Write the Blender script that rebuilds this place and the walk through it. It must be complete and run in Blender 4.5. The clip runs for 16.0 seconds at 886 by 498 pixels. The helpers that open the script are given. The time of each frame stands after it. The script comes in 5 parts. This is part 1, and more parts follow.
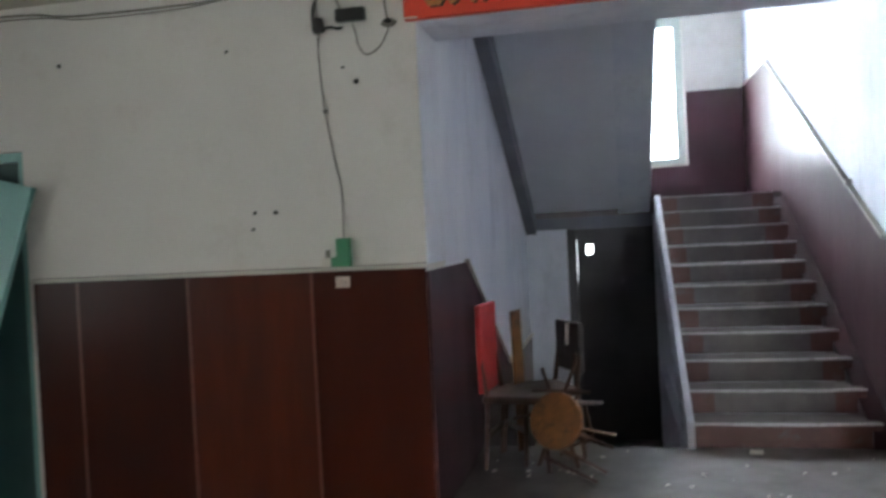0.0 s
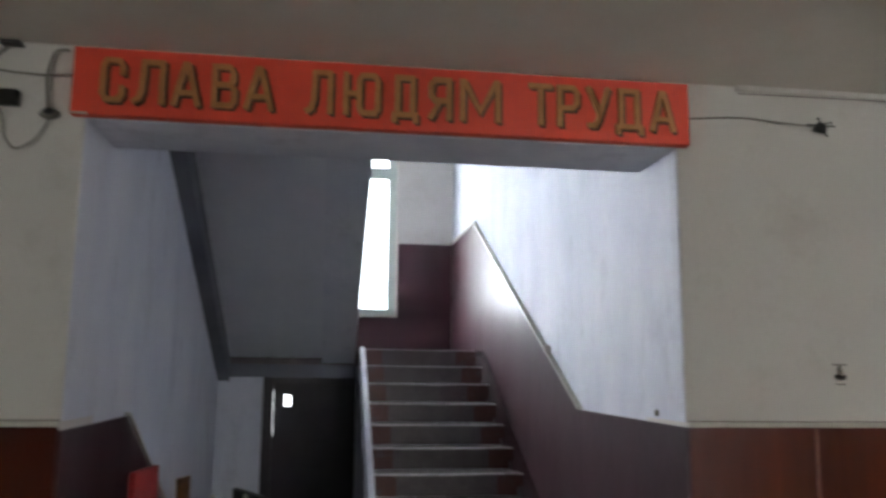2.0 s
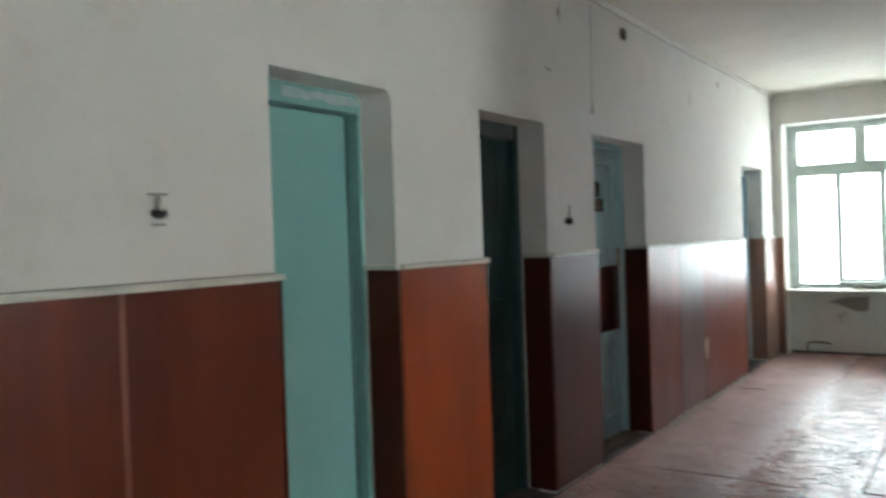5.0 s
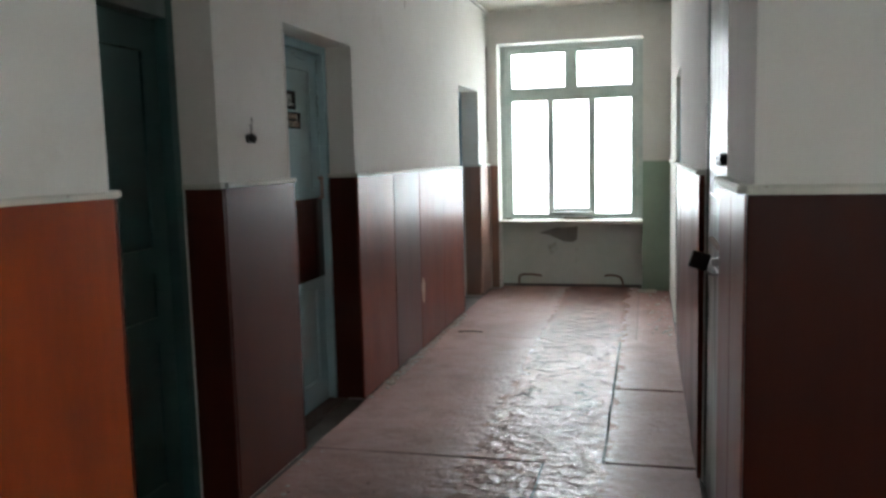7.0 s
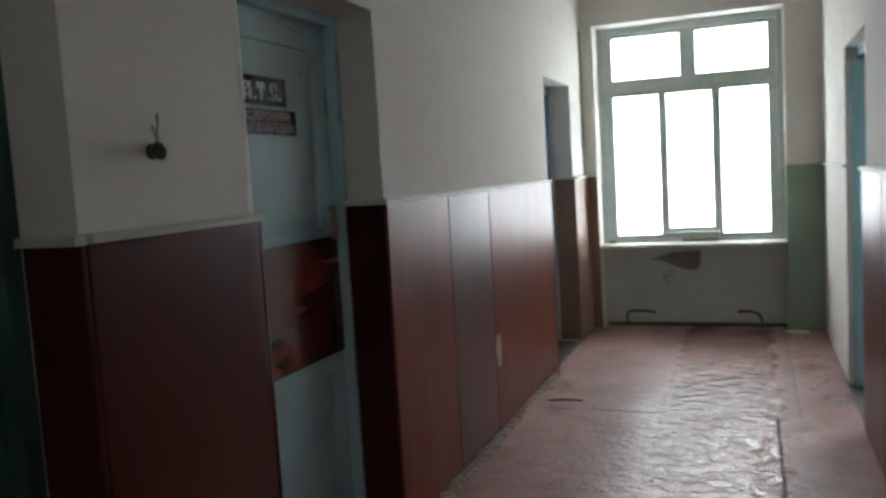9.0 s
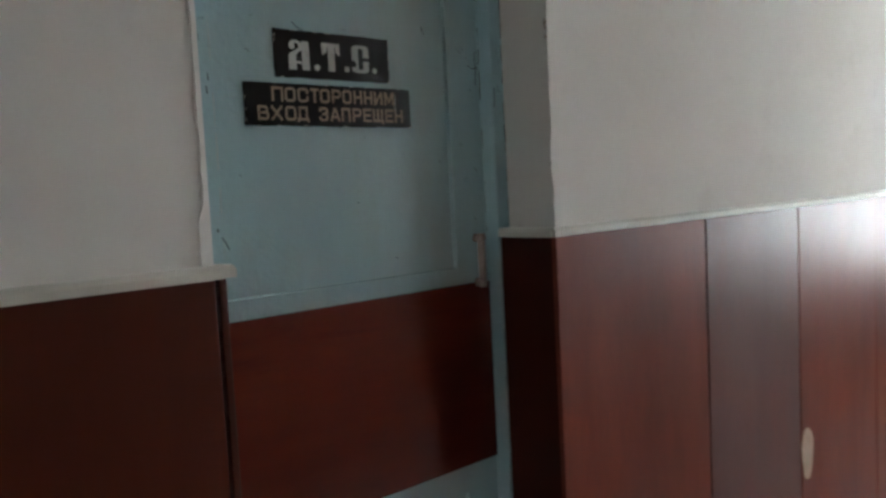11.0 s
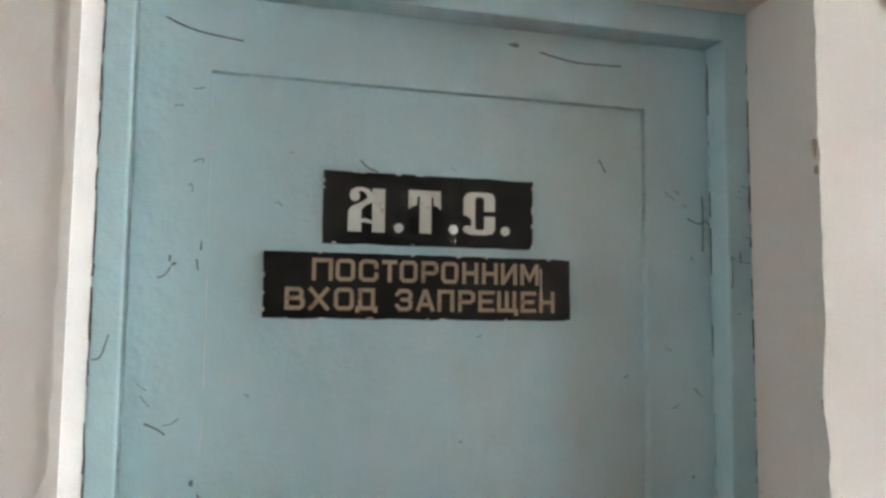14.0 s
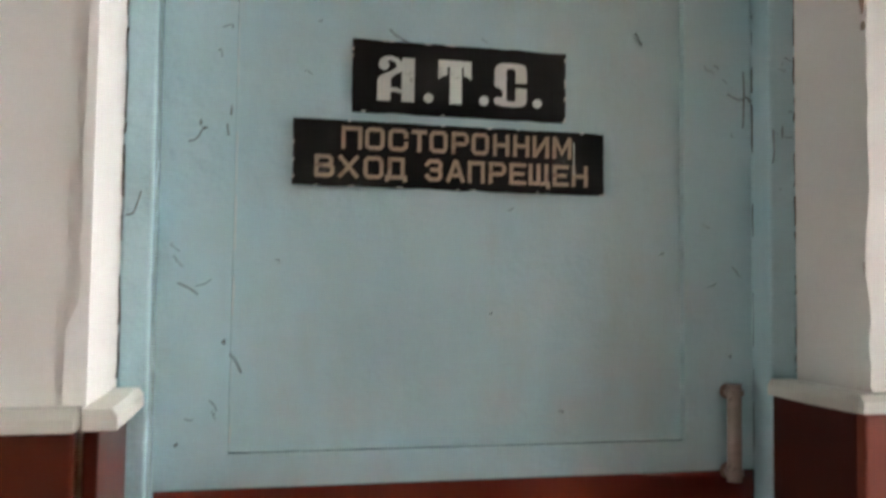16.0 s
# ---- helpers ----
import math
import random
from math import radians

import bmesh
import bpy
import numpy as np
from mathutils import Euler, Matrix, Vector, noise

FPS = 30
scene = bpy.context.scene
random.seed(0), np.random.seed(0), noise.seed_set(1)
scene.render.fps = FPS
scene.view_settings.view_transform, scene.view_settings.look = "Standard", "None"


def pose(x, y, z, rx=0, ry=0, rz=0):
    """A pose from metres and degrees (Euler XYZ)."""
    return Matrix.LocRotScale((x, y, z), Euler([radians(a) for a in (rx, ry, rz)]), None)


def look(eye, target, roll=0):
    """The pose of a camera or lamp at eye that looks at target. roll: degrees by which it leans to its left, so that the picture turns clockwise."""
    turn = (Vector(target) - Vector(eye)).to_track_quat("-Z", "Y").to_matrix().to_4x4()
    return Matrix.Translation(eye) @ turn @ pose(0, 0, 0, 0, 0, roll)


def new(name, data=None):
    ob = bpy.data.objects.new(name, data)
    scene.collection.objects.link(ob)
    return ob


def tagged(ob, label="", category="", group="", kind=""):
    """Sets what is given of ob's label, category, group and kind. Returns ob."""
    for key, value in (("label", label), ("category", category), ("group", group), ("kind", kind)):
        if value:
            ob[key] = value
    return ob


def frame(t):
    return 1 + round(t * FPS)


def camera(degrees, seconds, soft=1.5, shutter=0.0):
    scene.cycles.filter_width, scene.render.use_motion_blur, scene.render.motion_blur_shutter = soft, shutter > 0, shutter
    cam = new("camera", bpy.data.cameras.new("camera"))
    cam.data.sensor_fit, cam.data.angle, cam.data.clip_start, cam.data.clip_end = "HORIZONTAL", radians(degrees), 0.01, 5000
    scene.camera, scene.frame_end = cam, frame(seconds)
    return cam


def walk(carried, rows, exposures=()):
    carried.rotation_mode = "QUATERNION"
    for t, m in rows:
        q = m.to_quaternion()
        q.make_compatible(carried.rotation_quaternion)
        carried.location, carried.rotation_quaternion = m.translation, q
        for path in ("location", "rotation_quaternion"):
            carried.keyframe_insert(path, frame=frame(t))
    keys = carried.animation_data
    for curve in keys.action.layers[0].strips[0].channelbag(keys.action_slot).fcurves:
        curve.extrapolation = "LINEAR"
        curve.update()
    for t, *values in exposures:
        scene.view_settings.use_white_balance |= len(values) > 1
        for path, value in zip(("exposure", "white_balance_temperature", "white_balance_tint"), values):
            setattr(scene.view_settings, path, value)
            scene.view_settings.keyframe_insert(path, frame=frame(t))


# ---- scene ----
cam = camera(57.3, 16.0, soft=2.8, shutter=0.4)
PATH = [
    (0, (-1.714, -4.224, 1.52), (-2.136, -2.27, 1.489), -2.8),
    (0.5, (-1.747, -4.057, 1.568), (-1.973, -2.074, 1.697), -1.2),
    (1, (-1.771, -3.935, 1.607), (-1.826, -1.96, 1.913), -0.4),
    (1.5, (-1.755, -3.814, 1.606), (-1.714, -1.84, 1.928), 0.4),
    (2, (-1.644, -3.591, 1.591), (-1.368, -1.633, 1.893), 0.6),
    (2.5, (-1.543, -3.408, 1.57), (-1.018, -1.49, 1.791), 1.3),
    (3, (-1.435, -3.117, 1.569), (-0.637, -1.291, 1.739), 0.7),
    (3.5, (-1.319, -2.859, 1.556), (-0.252, -1.173, 1.698), -0.9),
    (4, (-1.095, -2.609, 1.532), (0.133, -1.032, 1.603), -1.2),
    (4.5, (-0.927, -2.387, 1.487), (0.485, -0.971, 1.517), -0.8),
    (5, (-0.788, -2.102, 1.49), (0.867, -0.979, 1.461), -1.9),
    (5.2, (-0.724, -2.009, 1.487), (1.0, -0.997, 1.414), -2.0),
    (7.5, (0.801, -1.612, 1.447), (2.733, -1.146, 1.223), -1.4),
    (8, (1.2, -1.513, 1.435), (3.128, -1.026, 1.216), -1.8),
    (8.5, (1.561, -1.426, 1.446), (3.467, -0.858, 1.238), -2.7),
    (9, (1.999, -1.384, 1.465), (3.857, -0.667, 1.281), -3.4),
    (9.5, (2.407, -1.312, 1.45), (4.203, -0.447, 1.284), -4.3),
    (10, (2.747, -1.299, 1.44), (4.479, -0.31, 1.292), -5.1),
    (10.2, (2.895, -1.316, 1.445), (4.565, -0.225, 1.305), -4.8),
    (12.3, (3.924, -1.178, 1.578), (4.795, 0.616, 1.426), -0.0),
    (12.5, (3.978, -1.167, 1.585), (4.808, 0.649, 1.454), 0.5),
    (13, (4.049, -1.076, 1.603), (4.819, 0.769, 1.544), 0.9),
    (13.5, (4.14, -0.945, 1.634), (4.777, 0.947, 1.761), 0.7),
    (14, (4.183, -0.889, 1.634), (4.723, 1.028, 1.818), 0.5),
    (14.5, (4.23, -0.88, 1.632), (4.681, 1.059, 1.824), 0.8),
    (15, (4.262, -0.889, 1.611), (4.672, 1.06, 1.787), 1.0),
    (15.5, (4.277, -0.888, 1.581), (4.677, 1.067, 1.719), 1.0),
    (16, (4.218, -0.881, 1.502), (4.636, 1.073, 1.601), 0.7),
]
EXPOSURES = [(0, 0.5, 6000, 8.5), (1.5, 0.25, 6200, 10), (2.5, -0.55, 6350, 11.5), (3.0, -0.35, 6450, 11), (3.5, -0.4, 6500, 10), (4.2, 0.28, 6500, 8), (5, 0.4, 5900, 2.5), (7.5, -0.15, 6000, 7.5), (8.5, -0.35, 6000, 8), (10.2, -0.42, 6000, 8), (12.3, 2.04, 6050, 9), (14, 1.72, 6250, 11), (15, 1.66, 6300, 12), (16, 1.62, 6400, 13)]
walk(cam, [(t, look(eye, target, roll)) for t, eye, target, roll in PATH], EXPOSURES)

# ---- world and daylight ----
world = bpy.data.worlds.new("world")
scene.world = world
world.use_nodes = True
wn = world.node_tree
sky = wn.nodes.new("ShaderNodeTexSky")
sky.sky_type, sky.sun_disc = "NISHITA", False
sky.sun_elevation, sky.sun_rotation = radians(48), radians(150)
wn.links.new(sky.outputs[0], wn.nodes["Background"].inputs[0])
wn.nodes["Background"].inputs[1].default_value = 0.06
GLOW_CORRIDOR, GLOW_STAIR, GLOW_LOBBY = 14.0, 142.0, 50.0
GLOW_WEST_FILL, GLOW_ROOM = 4.4, 64.0


# ---- materials ----
def material(name):
    m = bpy.data.materials.new(name)
    m.use_nodes = True
    nt = m.node_tree
    return m, nt, nt.nodes["Principled BSDF"]


def node(nt, kind, **values):
    n = nt.nodes.new(kind)
    for key, value in values.items():
        n.inputs[key].default_value = value
    return n


def noise_of(nt, scale, detail=4.0, rough=0.6, stretch=(1, 1, 1), seed=0.0):
    geo = nt.nodes.new("ShaderNodeNewGeometry")
    mp = nt.nodes.new("ShaderNodeMapping")
    mp.inputs["Scale"].default_value = stretch
    mp.inputs["Location"].default_value = (seed, seed * 0.7, seed * 1.3)
    nt.links.new(geo.outputs["Position"], mp.inputs["Vector"])
    n = node(nt, "ShaderNodeTexNoise", Scale=scale, Detail=detail, Roughness=rough)
    nt.links.new(mp.outputs[0], n.inputs["Vector"])
    return n.outputs["Fac"]


def ramp(nt, fac, stops):
    r = nt.nodes.new("ShaderNodeValToRGB")
    els = r.color_ramp.elements
    while len(els) < len(stops):
        els.new(0.5)
    for e, (p, c) in zip(els, stops):
        e.position = p
        e.color = (*c, 1) if len(c) == 3 else c
    nt.links.new(fac, r.inputs[0])
    return r.outputs[0]


def grey(a, b, lo=0.3, hi=0.7):
    return [(lo, (a, a, a)), (hi, (b, b, b))]


def mix(nt, fac, a, b, how="MIX"):
    n = nt.nodes.new("ShaderNodeMix")
    n.data_type, n.blend_type = "RGBA", how
    for sock, v in ((0, fac), (6, a), (7, b)):
        if hasattr(v, "links"):
            nt.links.new(v, n.inputs[sock])
        else:
            n.inputs[sock].default_value = v if sock == 0 else (*v, 1)
    return n.outputs[2]


def bump(nt, bsdf, height, strength=0.2, distance=0.01):
    b = node(nt, "ShaderNodeBump", Strength=strength, Distance=distance)
    nt.links.new(height, b.inputs["Height"])
    nt.links.new(b.outputs[0], bsdf.inputs["Normal"])


def random_tint(nt, colour, amount=0.25):
    info = nt.nodes.new("ShaderNodeObjectInfo")
    lo = 1 - amount
    tint = ramp(nt, info.outputs["Random"], [(0, (lo, lo, lo)), (1, (1.0, 1.0, 1.0))])
    return mix(nt, 1.0, colour, tint, "MULTIPLY")


def surface(name, colours, scale=3.0, rough=(0.5, 0.8), rscale=None, bumps=0.15, bscale=40.0, stretch=(1, 1, 1), metal=0.0, spots=None, seed=0.0, tint=0.0, bdist=0.004, coat=0.0, spec=0.5):
    """Painted or worn surface: colours blended at one scale, spots at another, with rough and bump variation."""
    m, nt, b = material(name)
    n = noise_of(nt, scale, 5, 0.65, stretch, seed)
    k = len(colours)
    c = ramp(nt, n, [(0.3 + 0.4 * i / max(1, k - 1), col) for i, col in enumerate(colours)])
    if spots:
        col, sc, lo, hi = spots
        f = ramp(nt, noise_of(nt, sc, 6, 0.7, stretch, seed + 7), grey(0, 1, lo, hi))
        c = mix(nt, f, c, col)
    if tint:
        c = random_tint(nt, c, tint)
    nt.links.new(c, b.inputs["Base Color"])
    r = ramp(nt, noise_of(nt, rscale or scale * 2, 3, 0.55, stretch, seed + 3), grey(*rough, 0.12, 0.88))
    nt.links.new(r, b.inputs["Roughness"])
    b.inputs["Metallic"].default_value = metal
    b.inputs["Specular IOR Level"].default_value = spec
    b.inputs["Coat Weight"].default_value = coat
    b.inputs["Coat Roughness"].default_value = 0.15
    if bumps:
        bump(nt, b, noise_of(nt, bscale, 4, 0.6, (1, 1, 1), seed + 1), bumps, bdist)
    return m


PLASTER = surface("aged whitewash", [(0.63, 0.603, 0.552), (0.68, 0.66, 0.615)], 1.2, (0.7, 0.95), bumps=0.3, bscale=3.2, spots=((0.50, 0.465, 0.40), 2.3, 0.55, 0.95), bdist=0.012)
STAIR_PLASTER = surface("blue-white limewash", [(0.60, 0.63, 0.71), (0.73, 0.75, 0.80)], 2.2, (0.6, 0.9), bumps=0.5, bscale=9, stretch=(1, 1, 0.45), spots=((0.42, 0.43, 0.48), 3.0, 0.55, 0.85), seed=4, bdist=0.006)
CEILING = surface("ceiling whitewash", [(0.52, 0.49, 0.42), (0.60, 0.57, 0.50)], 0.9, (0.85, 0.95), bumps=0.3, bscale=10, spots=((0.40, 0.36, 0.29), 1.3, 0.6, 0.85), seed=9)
GREEN_WALL = surface("faded green oil paint", [(0.22, 0.30, 0.22), (0.29, 0.37, 0.28)], 2.0, (0.4, 0.6), bumps=0.2, bscale=14, seed=12)
NICHE = surface("dirty green-white paint", [(0.42, 0.45, 0.39), (0.52, 0.53, 0.47)], 1.6, (0.5, 0.8), bumps=0.25, bscale=14, spots=((0.28, 0.26, 0.21), 2.2, 0.58, 0.7), seed=15)
DADO = surface("varnished red-brown fibreboard", [(0.042, 0.007, 0.0035), (0.066, 0.012, 0.005)], 2.2, (0.29, 0.36), rscale=4, bumps=0.04, bscale=5, stretch=(1, 1, 0.18), spots=((0.036, 0.007, 0.004), 5.0, 0.25, 1.0), seed=21, tint=0.5, bdist=0.01, spec=0.14)
DADO_RED = surface("red-brown corridor fibreboard", [(0.15, 0.038, 0.024), (0.235, 0.062, 0.037)], 2.2, (0.30, 0.42), rscale=5, bumps=0.14, bscale=3, stretch=(1, 1, 0.3), spots=((0.075, 0.017, 0.010), 4.0, 0.25, 1.0), seed=23, tint=0.35, bdist=0.012, spec=0.15)
DADO_DEEP = surface("deep red-brown fibreboard", [(0.040, 0.0073, 0.0033), (0.078, 0.0155, 0.0062)], 4.5, (0.27, 0.40), rscale=5, bumps=0.05, bscale=4, stretch=(1, 1, 0.12), spots=((0.05, 0.010, 0.0055), 3.0, 0.45, 0.75), seed=27, bdist=0.01, spec=0.18)
# Paler brown for the boards at the corridor's far end.
DADO_PALE = surface("light brown board", [(0.19, 0.10, 0.07), (0.25, 0.14, 0.10)], 3, (0.3, 0.4), bumps=0.05, bscale=5, stretch=(1, 1, 0.2), seed=24)
DADO_ORANGE = surface("orange-brown fibreboard", [(0.135, 0.024, 0.0075), (0.20, 0.039, 0.010)], 2.2, (0.29, 0.36), rscale=4, bumps=0.04, bscale=5, stretch=(1, 1, 0.18), spots=((0.07, 0.013, 0.005), 5.0, 0.25, 1.0), seed=22, bdist=0.01, spec=0.14)
DADO_PAINT = surface("brown oil paint", [(0.030, 0.0120, 0.0155), (0.047, 0.018, 0.022)], 1.8, (0.29, 0.37), bumps=0.3, bscale=9, stretch=(1, 1, 0.3), spots=((0.034, 0.013, 0.016), 4.0, 0.3, 1.0), seed=25, tint=0.12, spec=0.2, bdist=0.006)
TRIM = surface("chipped grey-white trim paint", [(0.45, 0.44, 0.38), (0.58, 0.57, 0.50)], 5, (0.35, 0.6), bumps=0.2, bscale=60, spots=((0.22, 0.18, 0.13), 16, 0.62, 0.7), seed=31)
BATTEN = surface("brown joint batten", [(0.085, 0.026, 0.012), (0.12, 0.04, 0.02)], 8, (0.3, 0.5), bumps=0.1, seed=33)
TEAL = surface("pale teal oil paint", [(0.175, 0.355, 0.325), (0.21, 0.395, 0.365)], 1.5, (0.29, 0.45), bumps=0.12, bscale=22, seed=41)
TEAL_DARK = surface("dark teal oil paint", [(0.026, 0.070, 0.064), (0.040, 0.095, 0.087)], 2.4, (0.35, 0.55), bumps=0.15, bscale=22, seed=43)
BLUE = surface("light blue oil paint", [(0.36, 0.53, 0.56), (0.44, 0.615, 0.635)], 2.6, (0.07, 0.15), rscale=6, bumps=0.65, bscale=48, stretch=(1, 1, 0.35), spots=((0.40, 0.49, 0.46), 3.4, 0.52, 0.85), seed=47, bdist=0.003, spec=0.5)
BLUE_DEEP = surface("deeper blue oil paint", [(0.12, 0.24, 0.31), (0.16, 0.30, 0.37)], 1.5, (0.29, 0.4), bumps=0.2, bscale=30, seed=49)
KICK = surface("red-brown kick board", [(0.085, 0.013, 0.0075), (0.13, 0.021, 0.010)], 2.0, (0.16, 0.26), bumps=0.05, bscale=8, stretch=(0.25, 1, 1.6), spots=((0.09, 0.012, 0.008), 8, 0.55, 0.7), seed=51, coat=0.3)
DOOR_PALE = surface("weathered white-grey door paint", [(0.15, 0.175, 0.165), (0.33, 0.35, 0.32)], 5, (0.24, 0.55), rscale=9, bumps=0.5, bscale=12, stretch=(1, 1, 0.14), spots=((0.05, 0.055, 0.05), 9, 0.47, 0.6), seed=55, spec=0.28)
STEP = surface("worn grey-brown concrete", [(0.082, 0.07, 0.068), (0.13, 0.113, 0.109)], 5, (0.5, 0.8), bumps=0.4, bscale=40, spots=((0.18, 0.16, 0.15), 11, 0.6, 0.75), seed=61)
STEP_RED = surface("worn red-brown step paint", [(0.072, 0.030, 0.026), (0.11, 0.043, 0.036)], 6, (0.4, 0.65), bumps=0.3, bscale=40, spots=((0.09, 0.07, 0.065), 8, 0.55, 0.65), seed=63)
NOSING = surface("scuffed pale step edge", [(0.36, 0.34, 0.34), (0.5, 0.48, 0.48)], 14, (0.35, 0.6), bumps=0.3, bscale=60, spots=((0.16, 0.13, 0.12), 18, 0.55, 0.68), seed=65)
SOFFIT = surface("dusty grey limewash", [(0.66, 0.68, 0.74), (0.74, 0.76, 0.81)], 1.6, (0.8, 0.95), bumps=0.2, bscale=14, seed=67)
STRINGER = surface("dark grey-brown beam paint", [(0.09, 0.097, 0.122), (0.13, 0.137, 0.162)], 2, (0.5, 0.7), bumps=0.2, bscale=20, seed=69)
DARK_DOOR = surface("blackish brown door", [(0.012, 0.010, 0.012), (0.025, 0.020, 0.024)], 3, (0.35, 0.6), bumps=0.15, seed=71)
LOBBY_FLOOR = surface("dusty grey-brown concrete floor", [(0.05, 0.038, 0.031), (0.085, 0.068, 0.058)], 2.2, (0.34, 0.6), bumps=0.4, bscale=18, spots=((0.14, 0.125, 0.112), 7, 0.58, 0.8), seed=75)
RED = surface("red banner cloth paint", [(0.52, 0.040, 0.018), (0.62, 0.060, 0.025)], 2.5, (0.5, 0.7), bumps=0.08, bscale=30, spots=((0.42, 0.05, 0.035), 4, 0.6, 0.8), seed=81)
GOLD = surface("dull ochre letter paint", [(0.31, 0.135, 0.04), (0.41, 0.19, 0.06)], 12, (0.45, 0.65), bumps=0.2, bscale=60, spots=((0.24, 0.12, 0.03), 9, 0.58, 0.7), seed=83)
LETTER_SHADE = surface("dark brown letter shade", [(0.05, 0.022, 0.009), (0.085, 0.042, 0.017)], 12, (0.6, 0.8), bumps=0.1, seed=84)
BLACK_SIGN = surface("black sign enamel", [(0.010, 0.010, 0.009), (0.014, 0.012, 0.011)], 9, (0.2, 0.265), bumps=0.05, bscale=30, spots=((0.035, 0.013, 0.008), 45, 0.70, 0.74), seed=85, spec=0.15)
SIGN_WHITE = surface("aged white lettering", [(0.50, 0.53, 0.48), (0.62, 0.64, 0.58)], 20, (0.4, 0.6), bumps=0.05, spots=((0.28, 0.29, 0.25), 40, 0.6, 0.68), seed=87)
SIGN_TAN = surface("faded tan lettering", [(0.29, 0.205, 0.135), (0.38, 0.275, 0.185)], 24, (0.4, 0.6), bumps=0.05, spots=((0.18, 0.10, 0.06), 50, 0.58, 0.66), seed=89)
METAL = surface("dull steel", [(0.45, 0.43, 0.40), (0.6, 0.57, 0.53)], 14, (0.25, 0.4), metal=0.9, bumps=0.1, bscale=80, spots=((0.12, 0.08, 0.05), 30, 0.6, 0.7), seed=91)
BROWN_STEEL = surface("tarnished brown steel", [(0.22, 0.165, 0.135), (0.36, 0.29, 0.25)], 24, (0.28, 0.45), metal=0.8, bumps=0.15, bscale=90, spots=((0.08, 0.05, 0.035), 40, 0.58, 0.68), seed=92)
# The floor's grey reflection is mixed into this board's colour.
SHEEN_BOARD = surface("brown fibreboard with grey floor sheen in its colour", [(0.095, 0.048, 0.043), (0.14, 0.07, 0.062)], 2.6, (0.31, 0.42), rscale=4, bumps=0.12, bscale=4, stretch=(1, 1, 0.2), spots=((0.16, 0.045, 0.03), 3.0, 0.55, 0.8), seed=28, bdist=0.012, spec=0.22)
BLACK = surface("black bakelite", [(0.012, 0.011, 0.010), (0.022, 0.02, 0.018)], 12, (0.35, 0.6), bumps=0.1, seed=93)
CABLE = surface("dusty grey cable", [(0.17, 0.155, 0.13), (0.27, 0.25, 0.215)], 14, (0.6, 0.8), bumps=0.1, seed=95)
GREEN_BOX = surface("green enamel", [(0.035, 0.16, 0.075), (0.05, 0.21, 0.10)], 12, (0.3, 0.5), bumps=0.1, seed=97)
PAPER = surface("yellowed paper", [(0.55, 0.53, 0.46), (0.66, 0.63, 0.56)], 20, (0.8, 0.9), bumps=0.1, seed=99)
OCHRE = surface("stained ochre plywood", [(0.10, 0.040, 0.012), (0.20, 0.085, 0.023)], 9, (0.35, 0.55), bumps=0.15, spots=((0.06, 0.028, 0.012), 12, 0.5, 0.66), seed=101)
RED_CLOTH = surface("worn red leatherette", [(0.26, 0.016, 0.018), (0.34, 0.026, 0.026)], 7, (0.45, 0.65), bumps=0.2, seed=103)
DARK_WOOD = surface("dark stained wood", [(0.045, 0.022, 0.014), (0.08, 0.04, 0.024)], 9, (0.4, 0.6), bumps=0.15, stretch=(1, 1, 0.3), seed=105)
WINDOW_PAINT = surface("grey-green window paint", [(0.42, 0.48, 0.45), (0.54, 0.60, 0.56)], 6, (0.35, 0.55), bumps=0.2, bscale=50, spots=((0.22, 0.20, 0.15), 15, 0.62, 0.72), seed=107)
DEBRIS = surface("plaster crumbs", [(0.35, 0.32, 0.27), (0.6, 0.56, 0.5)], 40, (0.8, 0.95), bumps=0.3, seed=109)
DARK_SCRAP = surface("dark splinters", [(0.03, 0.022, 0.016), (0.07, 0.05, 0.036)], 40, (0.7, 0.9), bumps=0.2, seed=111)


